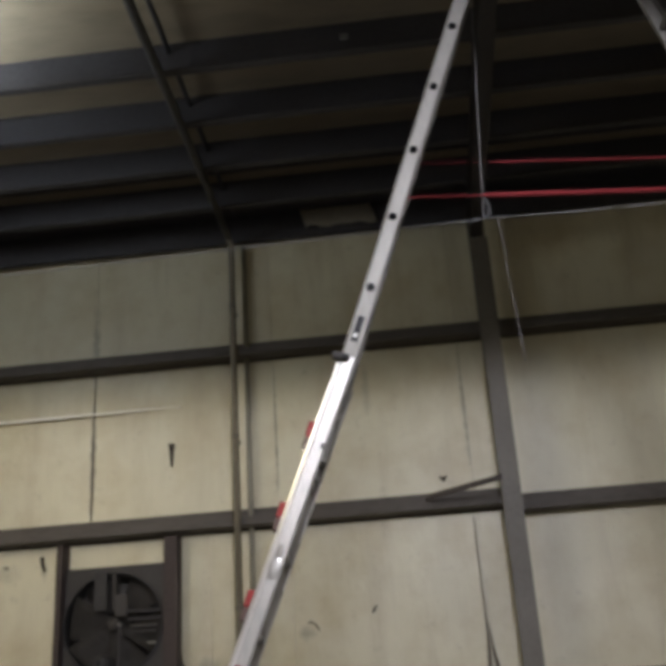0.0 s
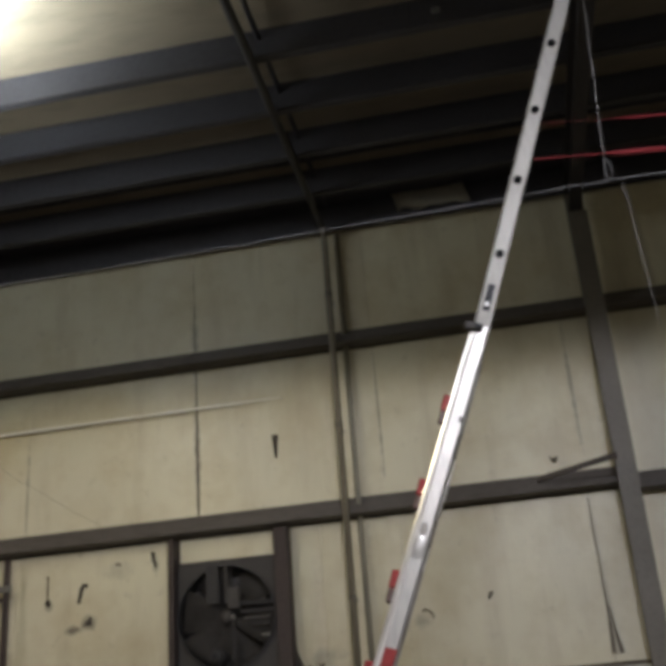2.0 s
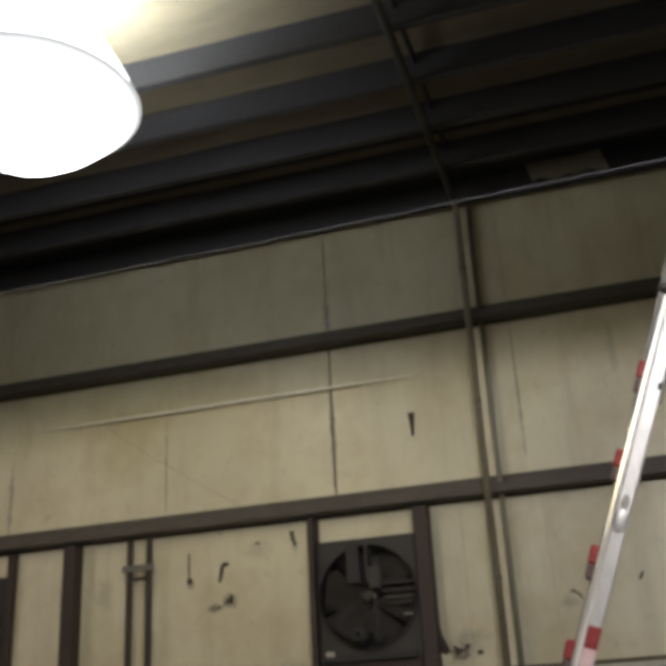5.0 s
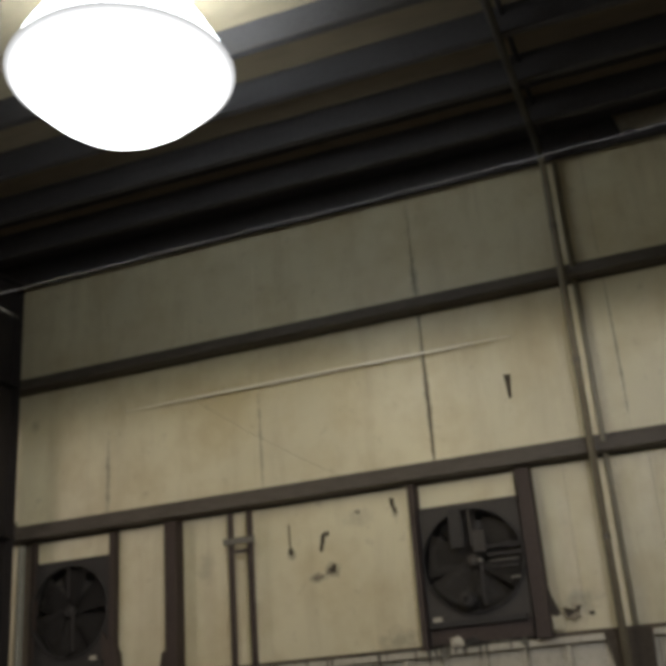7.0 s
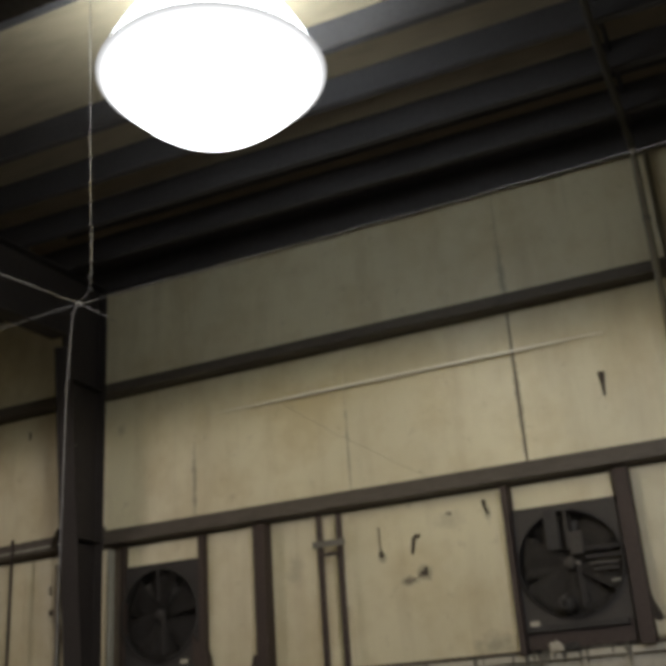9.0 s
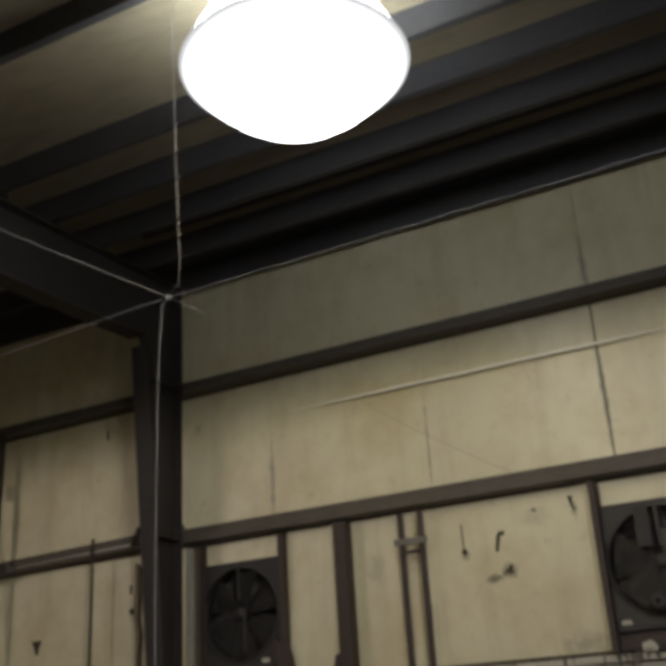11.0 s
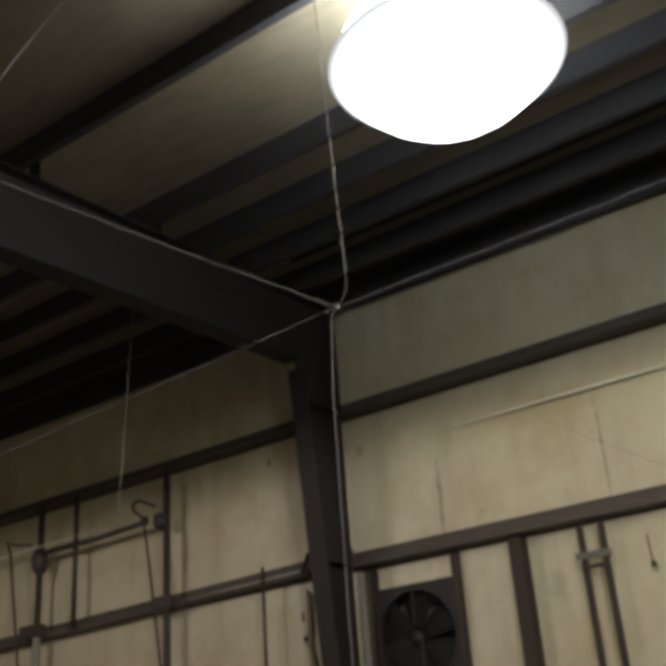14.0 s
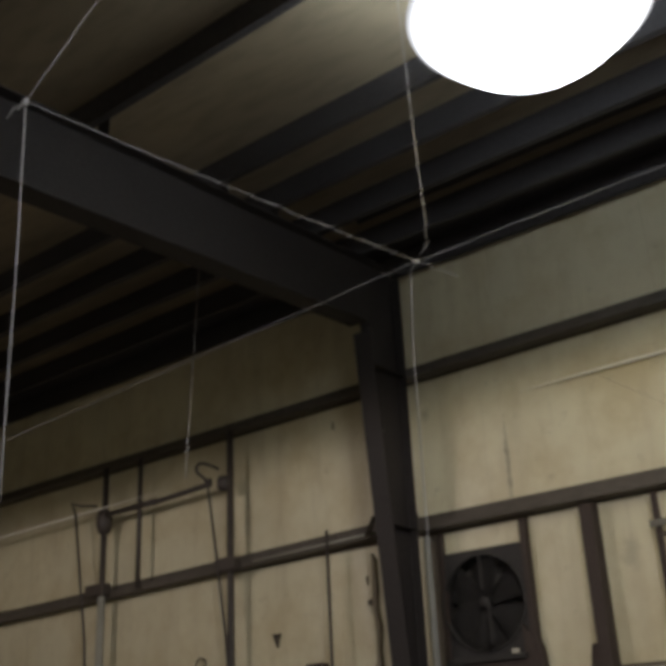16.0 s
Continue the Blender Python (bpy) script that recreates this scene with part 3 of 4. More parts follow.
exhaust_fan(FANS[0], 12, FAN, FANB, "dusty dark wall exhaust fan with motor and shutter")
# the weaker light on this fan is put into its darker colour
exhaust_fan(FANS[1], 31, DARK_SHADED, DARK_SHADED, "shade-darkened wall exhaust fan set in the wall")
for f in FANS:
    solid("backdrop", box((f - 0.42, WALL + 0.40, 1.95), (f + 0.42, WALL + 0.42, 3.05)), BLACK, "closed dark weather hood behind the fan shutter", "hood", kind="structure")

# upright channels that frame the fans and the wall bays below the lower girt
for x0, x1, mat in ((-3.245, -3.20, RUST), (-2.385, -2.28, RUST), (-6.80, -6.76, RUST), (-5.995, -5.94, RUST), (-5.41, -5.30, RUST)):
    bm = bmesh.new()
    y0 = 7.075 if x1 < -5.9 else 7.0
    add_extrude(bm, [(x0, y0), (x1, y0), (x1, 7.13), (x1 - 0.006, 7.13), (x1 - 0.006, y0 + 0.006), (x0 + 0.006, y0 + 0.006), (x0 + 0.006, 7.13), (x0, 7.13)], 1.956, 3.204, "z")
    solid("wall_stud", bm, mat, "rusty brown steel channel stud under the girt", "stud", "wall studs", "structure")
solid("trim", box((-6.925, 7.05, 0.0), (-6.895, 7.12, 3.20), 0.004), PALE_PIPE, "pale grey upright batten beside the column", "trim", kind="structure")

# narrow ladder-like bracket on the wall
th = thing("wall_bracket", (-4.71, 7.05, 1.956), "narrow rusty steel frame bracket on the wall", "bracket")
for dx in (-0.095, 0.08):
    part("upright", box((dx - 0.026, -0.02, 0), (dx + 0.026, 0.0, 1.248), 0.004), RUST, th)
part("crossbar", box((-0.15, -0.045, 0.975), (0.135, -0.031, 1.03), 0.003), GALV, th)
part("crossbar", box((-0.10, -0.045, 0.90), (0.09, -0.031, 0.93), 0.003), RUST, th)

# flange braces from columns to girts
def brace(a, b):
    bm = bmesh.new()
    a, b = Vector(a), Vector(b)
    d = (b - a)
    m = Matrix.Translation(a) @ d.to_track_quat("X", "Z").to_matrix().to_4x4()
    add_extrude(bm, [(0, 0), (0.045, 0), (0.045, 0.005), (0.005, 0.005), (0.005, 0.045), (0, 0.045)], 0, d.length, "x")
    bmesh.ops.transform(bm, matrix=m, verts=bm.verts[:])
    solid("flange_brace", bm, STEEL, "angle iron brace from column to girt", "brace", "column braces", "structure")


brace((0.27, 6.66, 3.34), (-0.30, 6.965, 3.30))
brace((-7.13, 6.66, 3.36), (-7.45, 6.965, 3.27))

# ---- pipes on the wall and roof ----
th = thing("conduit", (-1.785, 6.945, 0), "dark conduit run up the wall and along the roof", "pipe", "conduits")
riser = part("riser", tube([(0, 0, 0), (0, 0, 5.60), (0, -0.03, 5.68), (0, -0.09, 5.72)], 0.028, 14), RISER, th, "", True)
part("roof_run", tube([(0, -0.088, 5.722), (0, -8.0, 5.722)], 0.03, 14), RUN, th, "grey dusty roof run", True)
for z in (0.8, 2.6, 3.95, 5.1):
    bm = bmesh.new()
    add_tube(bm, [(0, 0, z - 0.02), (0, 0, z + 0.02)], 0.032, 14)
    add_box(bm, (-0.008, 0.02, z - 0.01), (0.008, 0.20, z + 0.01))
    part("clamp", bm, OLIVE, riser)
# tube put in for the shadow band to the right of the riser
th = thing("conduit", (-1.70, 7.06, 0), "cream tube for the shadow beside the riser", "pipe", "conduits")
part("riser", tube([(0, 0.035, 1.96), (0, 0.035, 5.745)], 0.021, 12), RISER_SHADE, th, "", True)
th = thing("conduit", (-1.74, 6.9, ROOF - 0.07), "thin dark conduit through the roof purlins", "pipe", "conduits")
part("run", tube([(0, 0, 0), (0, -8.5, 0)], 0.018, 10), PURLIN, th, "", True)

th = thing("conduit", (-6.8, 6.19, ROOF - 0.05), "dark pipe run under the roof insulation", "pipe", "conduits")
part("run", tube(hang((0, 0, 0), (15.2, 0, 0), 0.0, 30, 0.004, 15), 0.028, 10), DARK_STEEL, th, "", True)


def standpipe(x, z0, z1, r, label):
    th = thing("pipe", (x, 6.93, z0), label, "pipe", "wall pipes")
    part("barrel", tube([(0, 0, 0), (0, 0, z1 - z0)], r, 14), PIPE, th, "", True)
    return th


p = standpipe(-9.17, 0, 4.66, 0.037, "dark rusted standpipe fixed to the wall girts")
bm = bmesh.new()
lathe(bm, [(0.038, -0.075), (0.07, -0.065), (0.085, -0.02), (0.085, 0.03), (0.07, 0.07), (0.038, 0.08)], 20, (-0.06, -0.015, 4.10))
part("coupling", bm, PIPE, p, "", True)
part("saddle", box((-0.16, -0.07, 3.20), (0.10, 0.05, 3.33), 0.008), STEEL, p)
p = standpipe(-10.57, 3.21, 4.66, 0.028, "dark rusted riser between two girts")
p = standpipe(-11.17, 0, 4.66, 0.036, "dark rusted standpipe with a valve body")
part("sleeve", tube([(0.02, -0.01, 0.01), (0.02, -0.01, 3.19)], 0.044, 14), PALE_PIPE, p, "pale grey lower length of pipe", True)
bm = bmesh.new()
lathe(bm, [(0.038, -0.14), (0.07, -0.12), (0.095, -0.04), (0.095, 0.05), (0.07, 0.12), (0.038, 0.14)], 20, (0, 0, 4.03))
part("valve_body", bm, PIPE, p, "", True)
part("saddle", box((-0.22, -0.07, 3.20), (0.10, 0.05, 3.33), 0.008), STEEL, p)
p = thing("pipe", (-10.55, 6.90, 4.10), "dark horizontal branch pipe between standpipes", "pipe", "wall pipes")
part("barrel", tube([(-0.58, 0, 0.0), (0.4, 0, 0.0), (1.12, -0.02, 0.025)], 0.03, 12), PIPE, p, "", True)
bm = bmesh.new()
add_tube(bm, [(-0.1, 0, 0), (0.30, 0, 0)], 0.036, 14)
part("coupling", bm, PIPE, p, "", True)
p = thing("operating_rod", (-9.43, 6.86, 4.12), "slanting valve rod with a bent lever handle", "rod", "valve rods")
part("rod", tube([(0, 0, 0), (0.13, 0, -0.76), (0.26, 0, -1.58), (0.50, 0, -3.9)], 0.014, 10), PIPE, p, "", True)
part("lever", tube([(0.0, 0, 0.0), (-0.03, -0.02, 0.07), (-0.08, -0.03, 0.11), (-0.125, -0.03, 0.15), (-0.13, -0.04, 0.20), (-0.09, -0.04, 0.235), (-0.03, -0.03, 0.23), (0.04, -0.02, 0.20), (0.10, 0, 0.17), (0.15, 0, 0.14)], 0.017, 8), PIPE, p, "", True)
part("knuckle", box((-0.03, -0.03, -0.03), (0.05, 0.03, 0.06), 0.01), PIPE, p)
p = thing("operating_rod", (-11.62, 6.86, 4.20), "slanting valve rod with a bent lever handle", "rod", "valve rods")
part("rod", tube([(0, 0, 0), (0.17, 0, -0.9), (0.27, 0, -1.42), (0.55, 0, -4.0)], 0.015, 10), PIPE, p, "", True)
part("lever", tube([(0.0, 0, 0.0), (-0.05, -0.02, 0.12), (0.12, -0.01, 0.06), (0.38, 0, 0.02)], 0.014, 8), PIPE, p, "", True)
p = thing("conduit", (-7.92, 6.93, 0), "thin dark conduit stub rising past the girt", "pipe", "conduits")
part("riser", tube([(0, 0, 0), (0, 0, 3.40)], 0.016, 8), PIPE, p, "", True)
solid("wall_post", box((-8.28, 6.99, 1.956), (-8.07, 7.08, 2.235), 0.006), RUST, "short rusty steel bracket stub on the ledge", "post", "wall stubs")
solid("wire_loop", tube([(-9.75 + 0.07 * math.cos(a * 0.5), 7.09, 2.35 + 0.07 * math.sin(a * 0.5)) for a in range(-2, 12)], 0.009, 8), PIPE, "bent wire loop on the wall", "wire")


# ---- ladder ----
LEAN = Vector((0.347, 0, 0.938))
FOOT = Vector((-1.603, 2.60, 0.0))
LEAN_BACK, FOOT_BACK = Vector((-0.257, 0, 0.966)), Vector((3.73, 0, 0.0))


def on_rail(d, across, y, back=False):
    """d metres up the front or back leg, across its rail's width, at depth y."""
    if back:
        return FOOT_BACK + LEAN_BACK * d + Vector((0.966, 0, 0.257)) * (across - 0.12 * y) + Vector((0, y, 0))
    n = Vector((0.938, 0, -0.347))
    return LEAN * d + n * (across - 0.12 * y) + Vector((0, y, 0))


def channel(d0, d1, w, y, outward, web=0.004, lip=0.028, shift=0.018, back=False, flare=0.0, bevel=0.008):
    """A ladder rail: a channel whose web faces outward along y; flare shifts it across for each metre below the joint."""
    bm = bmesh.new()
    s = outward
    prof = [(-w / 2 + bevel, 0), (w / 2 - 0.005, 0), (w / 2, -s * 0.004), (w / 2, -s * lip), (w / 2 - 0.005, -s * lip), (w / 2 - 0.005, -s * web), (-w / 2 + 0.005, -s * web), (-w / 2 + 0.005, -s * lip), (-w / 2, -s * lip), (-w / 2, -s * bevel * 0.75)]
    stops = [d0, BASE_TOP, d1] if d0 < BASE_TOP < d1 and flare else [d0, d1]
    rings = [[bm.verts.new(on_rail(d, u + shift - flare * max(0, BASE_TOP - d), y + v, back)) for u, v in prof] for d in stops]
    n = len(prof)
    for lo, hi in zip(rings, rings[1:]):
        for i in range(n):
            bm.faces.new((lo[i], lo[(i + 1) % n], hi[(i + 1) % n], hi[i]))
    lo, hi = rings[0], rings[-1]
    bm.faces.new(lo)
    bm.faces.new(hi)
    bmesh.ops.recalc_face_normals(bm, faces=bm.faces[:])
    return bm


def tilted(lo, hi, bevel, d, across, y):
    """A small block set square to the front leg."""
    bm = box(lo, hi, bevel)
    bmesh.ops.transform(bm, matrix=Matrix.Translation(on_rail(d, across, y)) @ Matrix.Rotation(radians(20.3), 4, "Y"), verts=bm.verts[:])
    return bm


def base_shift(d):
    return 0.012 - FLARE * (BASE_TOP - d)


ladder = thing("extension_ladder", FOOT, "tall aluminium A-frame extension ladder with red rung locks", "ladder")
BASE_TOP, TOP, FLARE = 3.005, 5.80, 0.036
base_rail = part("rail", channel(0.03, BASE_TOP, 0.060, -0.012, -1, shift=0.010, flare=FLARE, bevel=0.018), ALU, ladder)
base_far = part("rail", channel(0.03, BASE_TOP, 0.056, 0.40, 1, shift=0.012, flare=FLARE), ALU_SHADED, ladder, "rear rail painted as shaded")
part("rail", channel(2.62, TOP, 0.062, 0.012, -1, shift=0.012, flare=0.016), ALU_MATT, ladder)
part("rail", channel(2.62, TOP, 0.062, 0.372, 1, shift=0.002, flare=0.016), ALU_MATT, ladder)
R0 = 4.205
for k in range(-5, 6):
    d = R0 + 0.303 * k
    if d < TOP - 0.05:
        rung = part("rung", tube([on_rail(d, 0.008, 0.016), on_rail(d, 0.008, 0.368)], 0.016, 12), ALU_MATT, ladder, "", True)
        if d > BASE_TOP:
            bm = bmesh.new()
            add_tube(bm, [on_rail(d, 0.012, 0.007), on_rail(d, 0.012, 0.02)], 0.0165, 8)
            part("rung_end", bm, HOLLOW, rung, "black plug for the shaded rung hollow")
for k in range(1, 10):
    d = 0.28 + 0.2895 * k
    if d < BASE_TOP - 0.1:
        part("rung", tube([on_rail(d, base_shift(d), -0.006), on_rail(d, base_shift(d), 0.396)], 0.016, 12), ALU, ladder, "", True)
for k, d in enumerate((2.70, 2.40, 2.09, 1.80, 1.505, 1.21)):
    a = base_shift(d) - (0.027, 0.027, 0.028, 0.03, 0.031, 0.031)[k]
    lock = part("rung_lock", tilted((-0.030, -0.016, -0.004), (0.024, 0.016, 0.054), 0.005, d, a, 0.04), RED, ladder, "red plastic rung lock")
    part("spring_tab", tilted((-0.029, -0.013, -0.054), (0.02, 0.013, 0.0), 0.008, d, a, 0.04), TAB, lock, "dull brownish lock tab")
    if k == 0:
        part("lock_pin", tilted((-0.006, -0.004, -0.004), (0.006, 0.02, 0.016), 0.002, d - 0.04, base_shift(d) + 0.018, -0.016), FAN, base_rail, "small dark pin end")
# short bright strips put in as the far rail's highlights
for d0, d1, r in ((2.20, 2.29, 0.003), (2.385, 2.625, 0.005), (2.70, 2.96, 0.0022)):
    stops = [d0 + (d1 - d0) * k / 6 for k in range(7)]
    part("edge_highlight", tube([on_rail(d, base_shift(d) + 0.026, 0.369) for d in stops], r, 8, [0.4, 1, 1, 1, 1, 1, 0.4]), EDGE, base_far, "highlight strip on the rail edge", True)
# highlight put in as a strip on the polished front rail corner, and one flattened, swaged rung end
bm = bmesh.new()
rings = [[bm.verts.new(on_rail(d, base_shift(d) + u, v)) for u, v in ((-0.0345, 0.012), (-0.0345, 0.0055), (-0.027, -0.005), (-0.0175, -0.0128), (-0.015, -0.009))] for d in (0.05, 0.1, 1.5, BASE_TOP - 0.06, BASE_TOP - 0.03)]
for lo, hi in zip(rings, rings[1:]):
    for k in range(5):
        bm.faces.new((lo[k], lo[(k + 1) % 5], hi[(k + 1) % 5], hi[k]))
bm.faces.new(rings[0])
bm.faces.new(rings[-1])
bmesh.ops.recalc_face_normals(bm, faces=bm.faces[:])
part("corner_highlight", bm, EDGE, base_rail, "highlight strip on the polished rail corner")
for d, half, wide, mat, text in ((2.228, 0.042, 0.020, ALU, "bright flattened rung end"), (2.283, 0.026, 0.012, ALU_SHADED, "grey disc shaded as the rung hollow")):
    bm = bmesh.new()
    lathe(bm, [(0.0, -0.004), (0.55, -0.0036), (0.85, -0.002), (1.0, 0.0)], 24)
    for v in bm.verts:
        v.co = on_rail(d + v.co.y * half, base_shift(d) + 0.002 + v.co.x * wide, -0.0125 + v.co.z)
    bmesh.ops.recalc_face_normals(bm, faces=bm.faces[:])
    part("ferrule", bm, mat, base_rail, text, True)
guide = part("guide_bracket", tilted((-0.034, -0.02, -0.014), (0.03, 0.016, 0.014), 0.007, BASE_TOP - 0.008, -0.012, -0.010), FAN, ladder, "dark guide bracket at the overlap")
part("bolt", tilted((-0.01, -0.026, -0.009), (0.008, -0.019, 0.009), 0.003, BASE_TOP - 0.008, 0.004, -0.010), BLACK, guide, "dark bolt head")
plate = part("label_plate", tilted((-0.012, -0.002, -0.05), (0.012, 0.004, 0.05), 0.001, 3.125, 0.012, 0.010), BLACK, ladder, "dark slotted label plate")
part("bolt", tilted((-0.008, -0.005, -0.035), (0.007, -0.001, -0.02), 0.002, 3.125, 0.012, 0.010), ALU, plate, "bright bolt in the slot")
for d0, d1, mat, text in ((1.84, 1.905, RED, "red tape band"), (1.775, 1.84, TAPEW, "faded pink tape band"), (1.71, 1.775, RED, "red tape band")):
    part("tape_band", channel(d0, d1, 0.039, -0.0135, -1, 0.001, 0.0012, shift=0.0195, flare=FLARE, bevel=0.001), mat, base_rail, text)
for y, rail in ((0.0, base_rail), (0.385, base_far)):
    bm = box((-0.15, y - 0.03, 0.0), (-0.04, y + 0.03, 0.05), 0.008)
    part("foot", bm, BLACK, rail, "black rubber foot")
for y, o in ((0.0, -1), (0.385, 1)):
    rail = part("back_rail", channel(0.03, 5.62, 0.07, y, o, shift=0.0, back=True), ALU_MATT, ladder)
    part("foot", box((FOOT_BACK.x - 0.05, y - 0.03, 0), (FOOT_BACK.x + 0.05, y + 0.03, 0.05), 0.008), BLACK, rail, "black rubber foot")
for k in range(18):
    d = 0.3 + 0.303 * k
    part("rung", tube([on_rail(d, 0, 0.004, True), on_rail(d, 0, 0.38, True)], 0.016, 12), ALU_MATT, ladder, "", True)
cap = part("top_cap", box((1.96, -0.01, 5.38), (2.36, 0.40, 5.46), 0.012), RED, ladder, "red plastic top cap joining the legs")
for y in (0.02, 0.365):
    part("hinge", tube([on_rail(TOP - 0.03, 0.05, y - 0.02), on_rail(TOP - 0.03, 0.05, y + 0.02)], 0.06, 20), RED, cap, "red locking hinge at the top")

# red straps tied to the ladder
for a, b in (((-0.226, 2.60, 3.584), (0.877, 3.2, 3.855)), ((-0.277, 2.60, 3.44), (0.847, 3.2, 3.695))):
    a, b = Vector(a), Vector(b)
    pts = hang(a, a + (b - a) * 3.2, 0.0, 40, 0.001, 5)
    w = 0.010 if a.z < 3.5 else 0.0036
    solid("strap", tube(pts, w, 8, [0.22 if p.x < 0.05 else 1.0 for p in pts]), STRAP, "red webbing strap tied to the ladder rail", "strap", "red straps")

# ---- cords ----
K1, K2, K3 = Vector((0.060, 3.172, 3.630)), Vector((-4.365, 3.277, 3.640)), Vector((-4.59, 1.228, 3.586))


def cord(points, radius, label, name="cord", group="white cords"):
    return solid(name, tube(points, radius, 8), ROPE, label, "cord", group, smooth=True)


cord(hang(K1, K2, 0.012, 60, 0.003, 2) , 0.0019, "taut white cord strung across the hall")
cord(hang(K1, (6.5, 3.25, 3.64), 0.03, 50, 0.003, 3), 0.0019, "taut white cord strung across the hall")
cord(hang(K2, (-13.5, 3.3, 3.30), 0.03, 60, 0.003, 4), 0.0019, "taut white cord strung across the hall")
cord(hang(K2, K3, 0.01, 40, 0.002, 6), 0.0019, "taut white cord strung across the hall")
cord(hang((0.056, 3.17, 3.72), (0.19, 3.18, 5.75), 0.0, 30, 0.002, 7), 0.0016, "white hanger cord down from a purlin")
cord([(0.062 + 0.015 * math.sin(a * 0.7), 3.165, 3.675 - 0.045 * math.cos(a * 0.7)) for a in range(10)], 0.0015, "white cord tied in a loop")
cord(hang((0.11, 3.17, 3.625), (0.138, 3.18, 2.95), 0.0, 16, 0.002, 8), 0.0011, "loose white cord end hanging down")
cord([K2 + Vector((0.02, 0, 0.02)), K2 + Vector((0.065, 0, 0.06)), K2 + Vector((0.07, 0, 0.2)), (-4.32, 3.28, 4.4), (-4.37, 3.29, 5.98)], 0.002, "white hanger cord down from a purlin")
cord([K2, K2 + Vector((-0.03, -0.01, -0.05)), (-4.405, 3.25, 3.2), (-4.39, 3.22, 2.2), (-4.36, 3.2, 0.02)], 0.0028, "white cord hanging down to the floor")
cord([K2, K2 + Vector((0.1, 0.05, -0.06)), K2 + Vector((0.17, 0.09, -0.11))], 0.0016, "short white cord tail at the knot")
cord([K3, (-4.59, 1.47, 4.13), (-4.59, 1.69, 4.59), (-4.60, 2.41, 5.77)], 0.0018, "white hanger cord down from a purlin")
cord([K3, (-4.59, 1.245, 3.0), (-4.59, 1.255, 2.2), (-4.6, 1.26, 0.02)], 0.0026, "white cord hanging down to the floor")
cord(hang((-7.79, 5.16, 5.80), (-7.785, 5.0, 3.54), 0.0, 16, 0.003, 9), 0.0045, "loose white cord hanging from the roof")
for k, c in enumerate((K2, K3)):
    bm = bmesh.new()
    bmesh.ops.create_icosphere(bm, subdivisions=2, radius=0.014)
    for v in bm.verts:
        v.co *= 1 + 0.35 * noise.noise(v.co * 60 + Vector((k, 0, 0)))
    bmesh.ops.translate(bm, verts=bm.verts[:], vec=c)
    solid("knot", bm, ROPE, "white cord knot where lines cross", "knot", "cord knots", smooth=True)
bm = tube([K3 + Vector((-0.012, 0, 0)), K3 + Vector((-0.03, 0.01, 0.012)), K3 + Vector((-0.045, 0, -0.006)), K3 + Vector((-0.028, -0.01, -0.016)), K3 + Vector((-0.05, -0.012, -0.01)), K3 + Vector((-0.075, -0.02, -0.045))], 0.0065, 8, [1, 1, 1, 1, 0.7, 0.25])
solid("knot", bm, ROPE, "frayed white cord wrap beside the knot", "knot", "cord knots", smooth=True)
# tight line along the wall
def wall_wire(a, b, label):
    """A tight line painted white for its glint, whose ends thin out as the glint fades."""
    pts = hang(a, b, 0.0, 30, 0.0, 1)
    thin = [min(1.0, 0.12 + 1.6 * min(k, 30 - k) / 15) for k in range(31)]
    line = solid("wire", tube(pts, 0.0126, 12, thin), WIRE, label, "wire", "wall wires", smooth=True)
    for p in (pts[0], pts[-1]):
        part("standoff", tube([p, (p.x, WALL + 0.01, p.z)], 0.003, 8), WHITE, line)


wall_wire((-5.84, 7.10, 4.298), (-2.28, 7.10, 4.305), "wire along the wall with its glint painted white")
wall_wire((-15.0, 6.90, 4.14), (-10.2, 6.90, 4.20), "wire along the wall with its glint painted white")
# stain line built as a thin wavy tube, not a real wire
solid("wire", tube(hang((-5.12, 7.122, 4.25), (-3.85, 7.122, 3.40), 0.02, 22, 0.006, 11), 0.0019, 6), STAIN, "thin brown stain line slanting down the wall", "wire")


# ---- tears, smears and holes in the facing ----
def scrap(x, z, outline, material, label, lift=-0.008, name="tear"):
    """A flake of torn facing: a shallow ragged polygon standing off the wall."""
    bm = bmesh.new()
    front = [bm.verts.new((x + u, WALL - 0.03 - lift, z + w)) for u, w in outline]
    back = [bm.verts.new((x + u, WALL + 0.01, z + w)) for u, w in outline]
    bm.faces.new(front)
    for k in range(len(front)):
        n = (k + 1) % len(front)
        bm.faces.new((front[k], back[k], back[n], front[n]))
    bmesh.ops.recalc_face_normals(bm, faces=bm.faces[:])
    return part(name, bm, material, wall_north, label)


def ragged(w, h, seed, n=14):
    rnd = random.Random(seed)
    return [(w * math.cos(k * math.tau / n) * rnd.uniform(0.6, 1.15), h * math.sin(k * math.tau / n) * rnd.uniform(0.6, 1.15)) for k in range(n)]


scrap(-2.36, 3.90, [(-0.025, 0.10), (0.028, 0.095), (0.018, 0.02), (0.008, -0.10), (-0.006, -0.09), (-0.014, 0.02)], TEAR, "dark wedge-shaped tear")
scrap(-4.01, 2.87, [(-0.03, 0.05), (0.0, 0.085), (0.04, 0.08), (0.035, 0.055), (0.0, 0.05), (-0.01, 0.0), (-0.03, -0.075), (-0.045, -0.06), (-0.035, 0.0)], TEAR, "dark hooked tear")
scrap(-4.31, 2.83, ragged(0.022, 0.03, 3), TEAR, "dark hole")
scrap(-4.32, 2.94, [(-0.006, 0.11), (0.004, 0.11), (0.006, -0.09), (-0.002, -0.09)], STAIN, "dirty run")
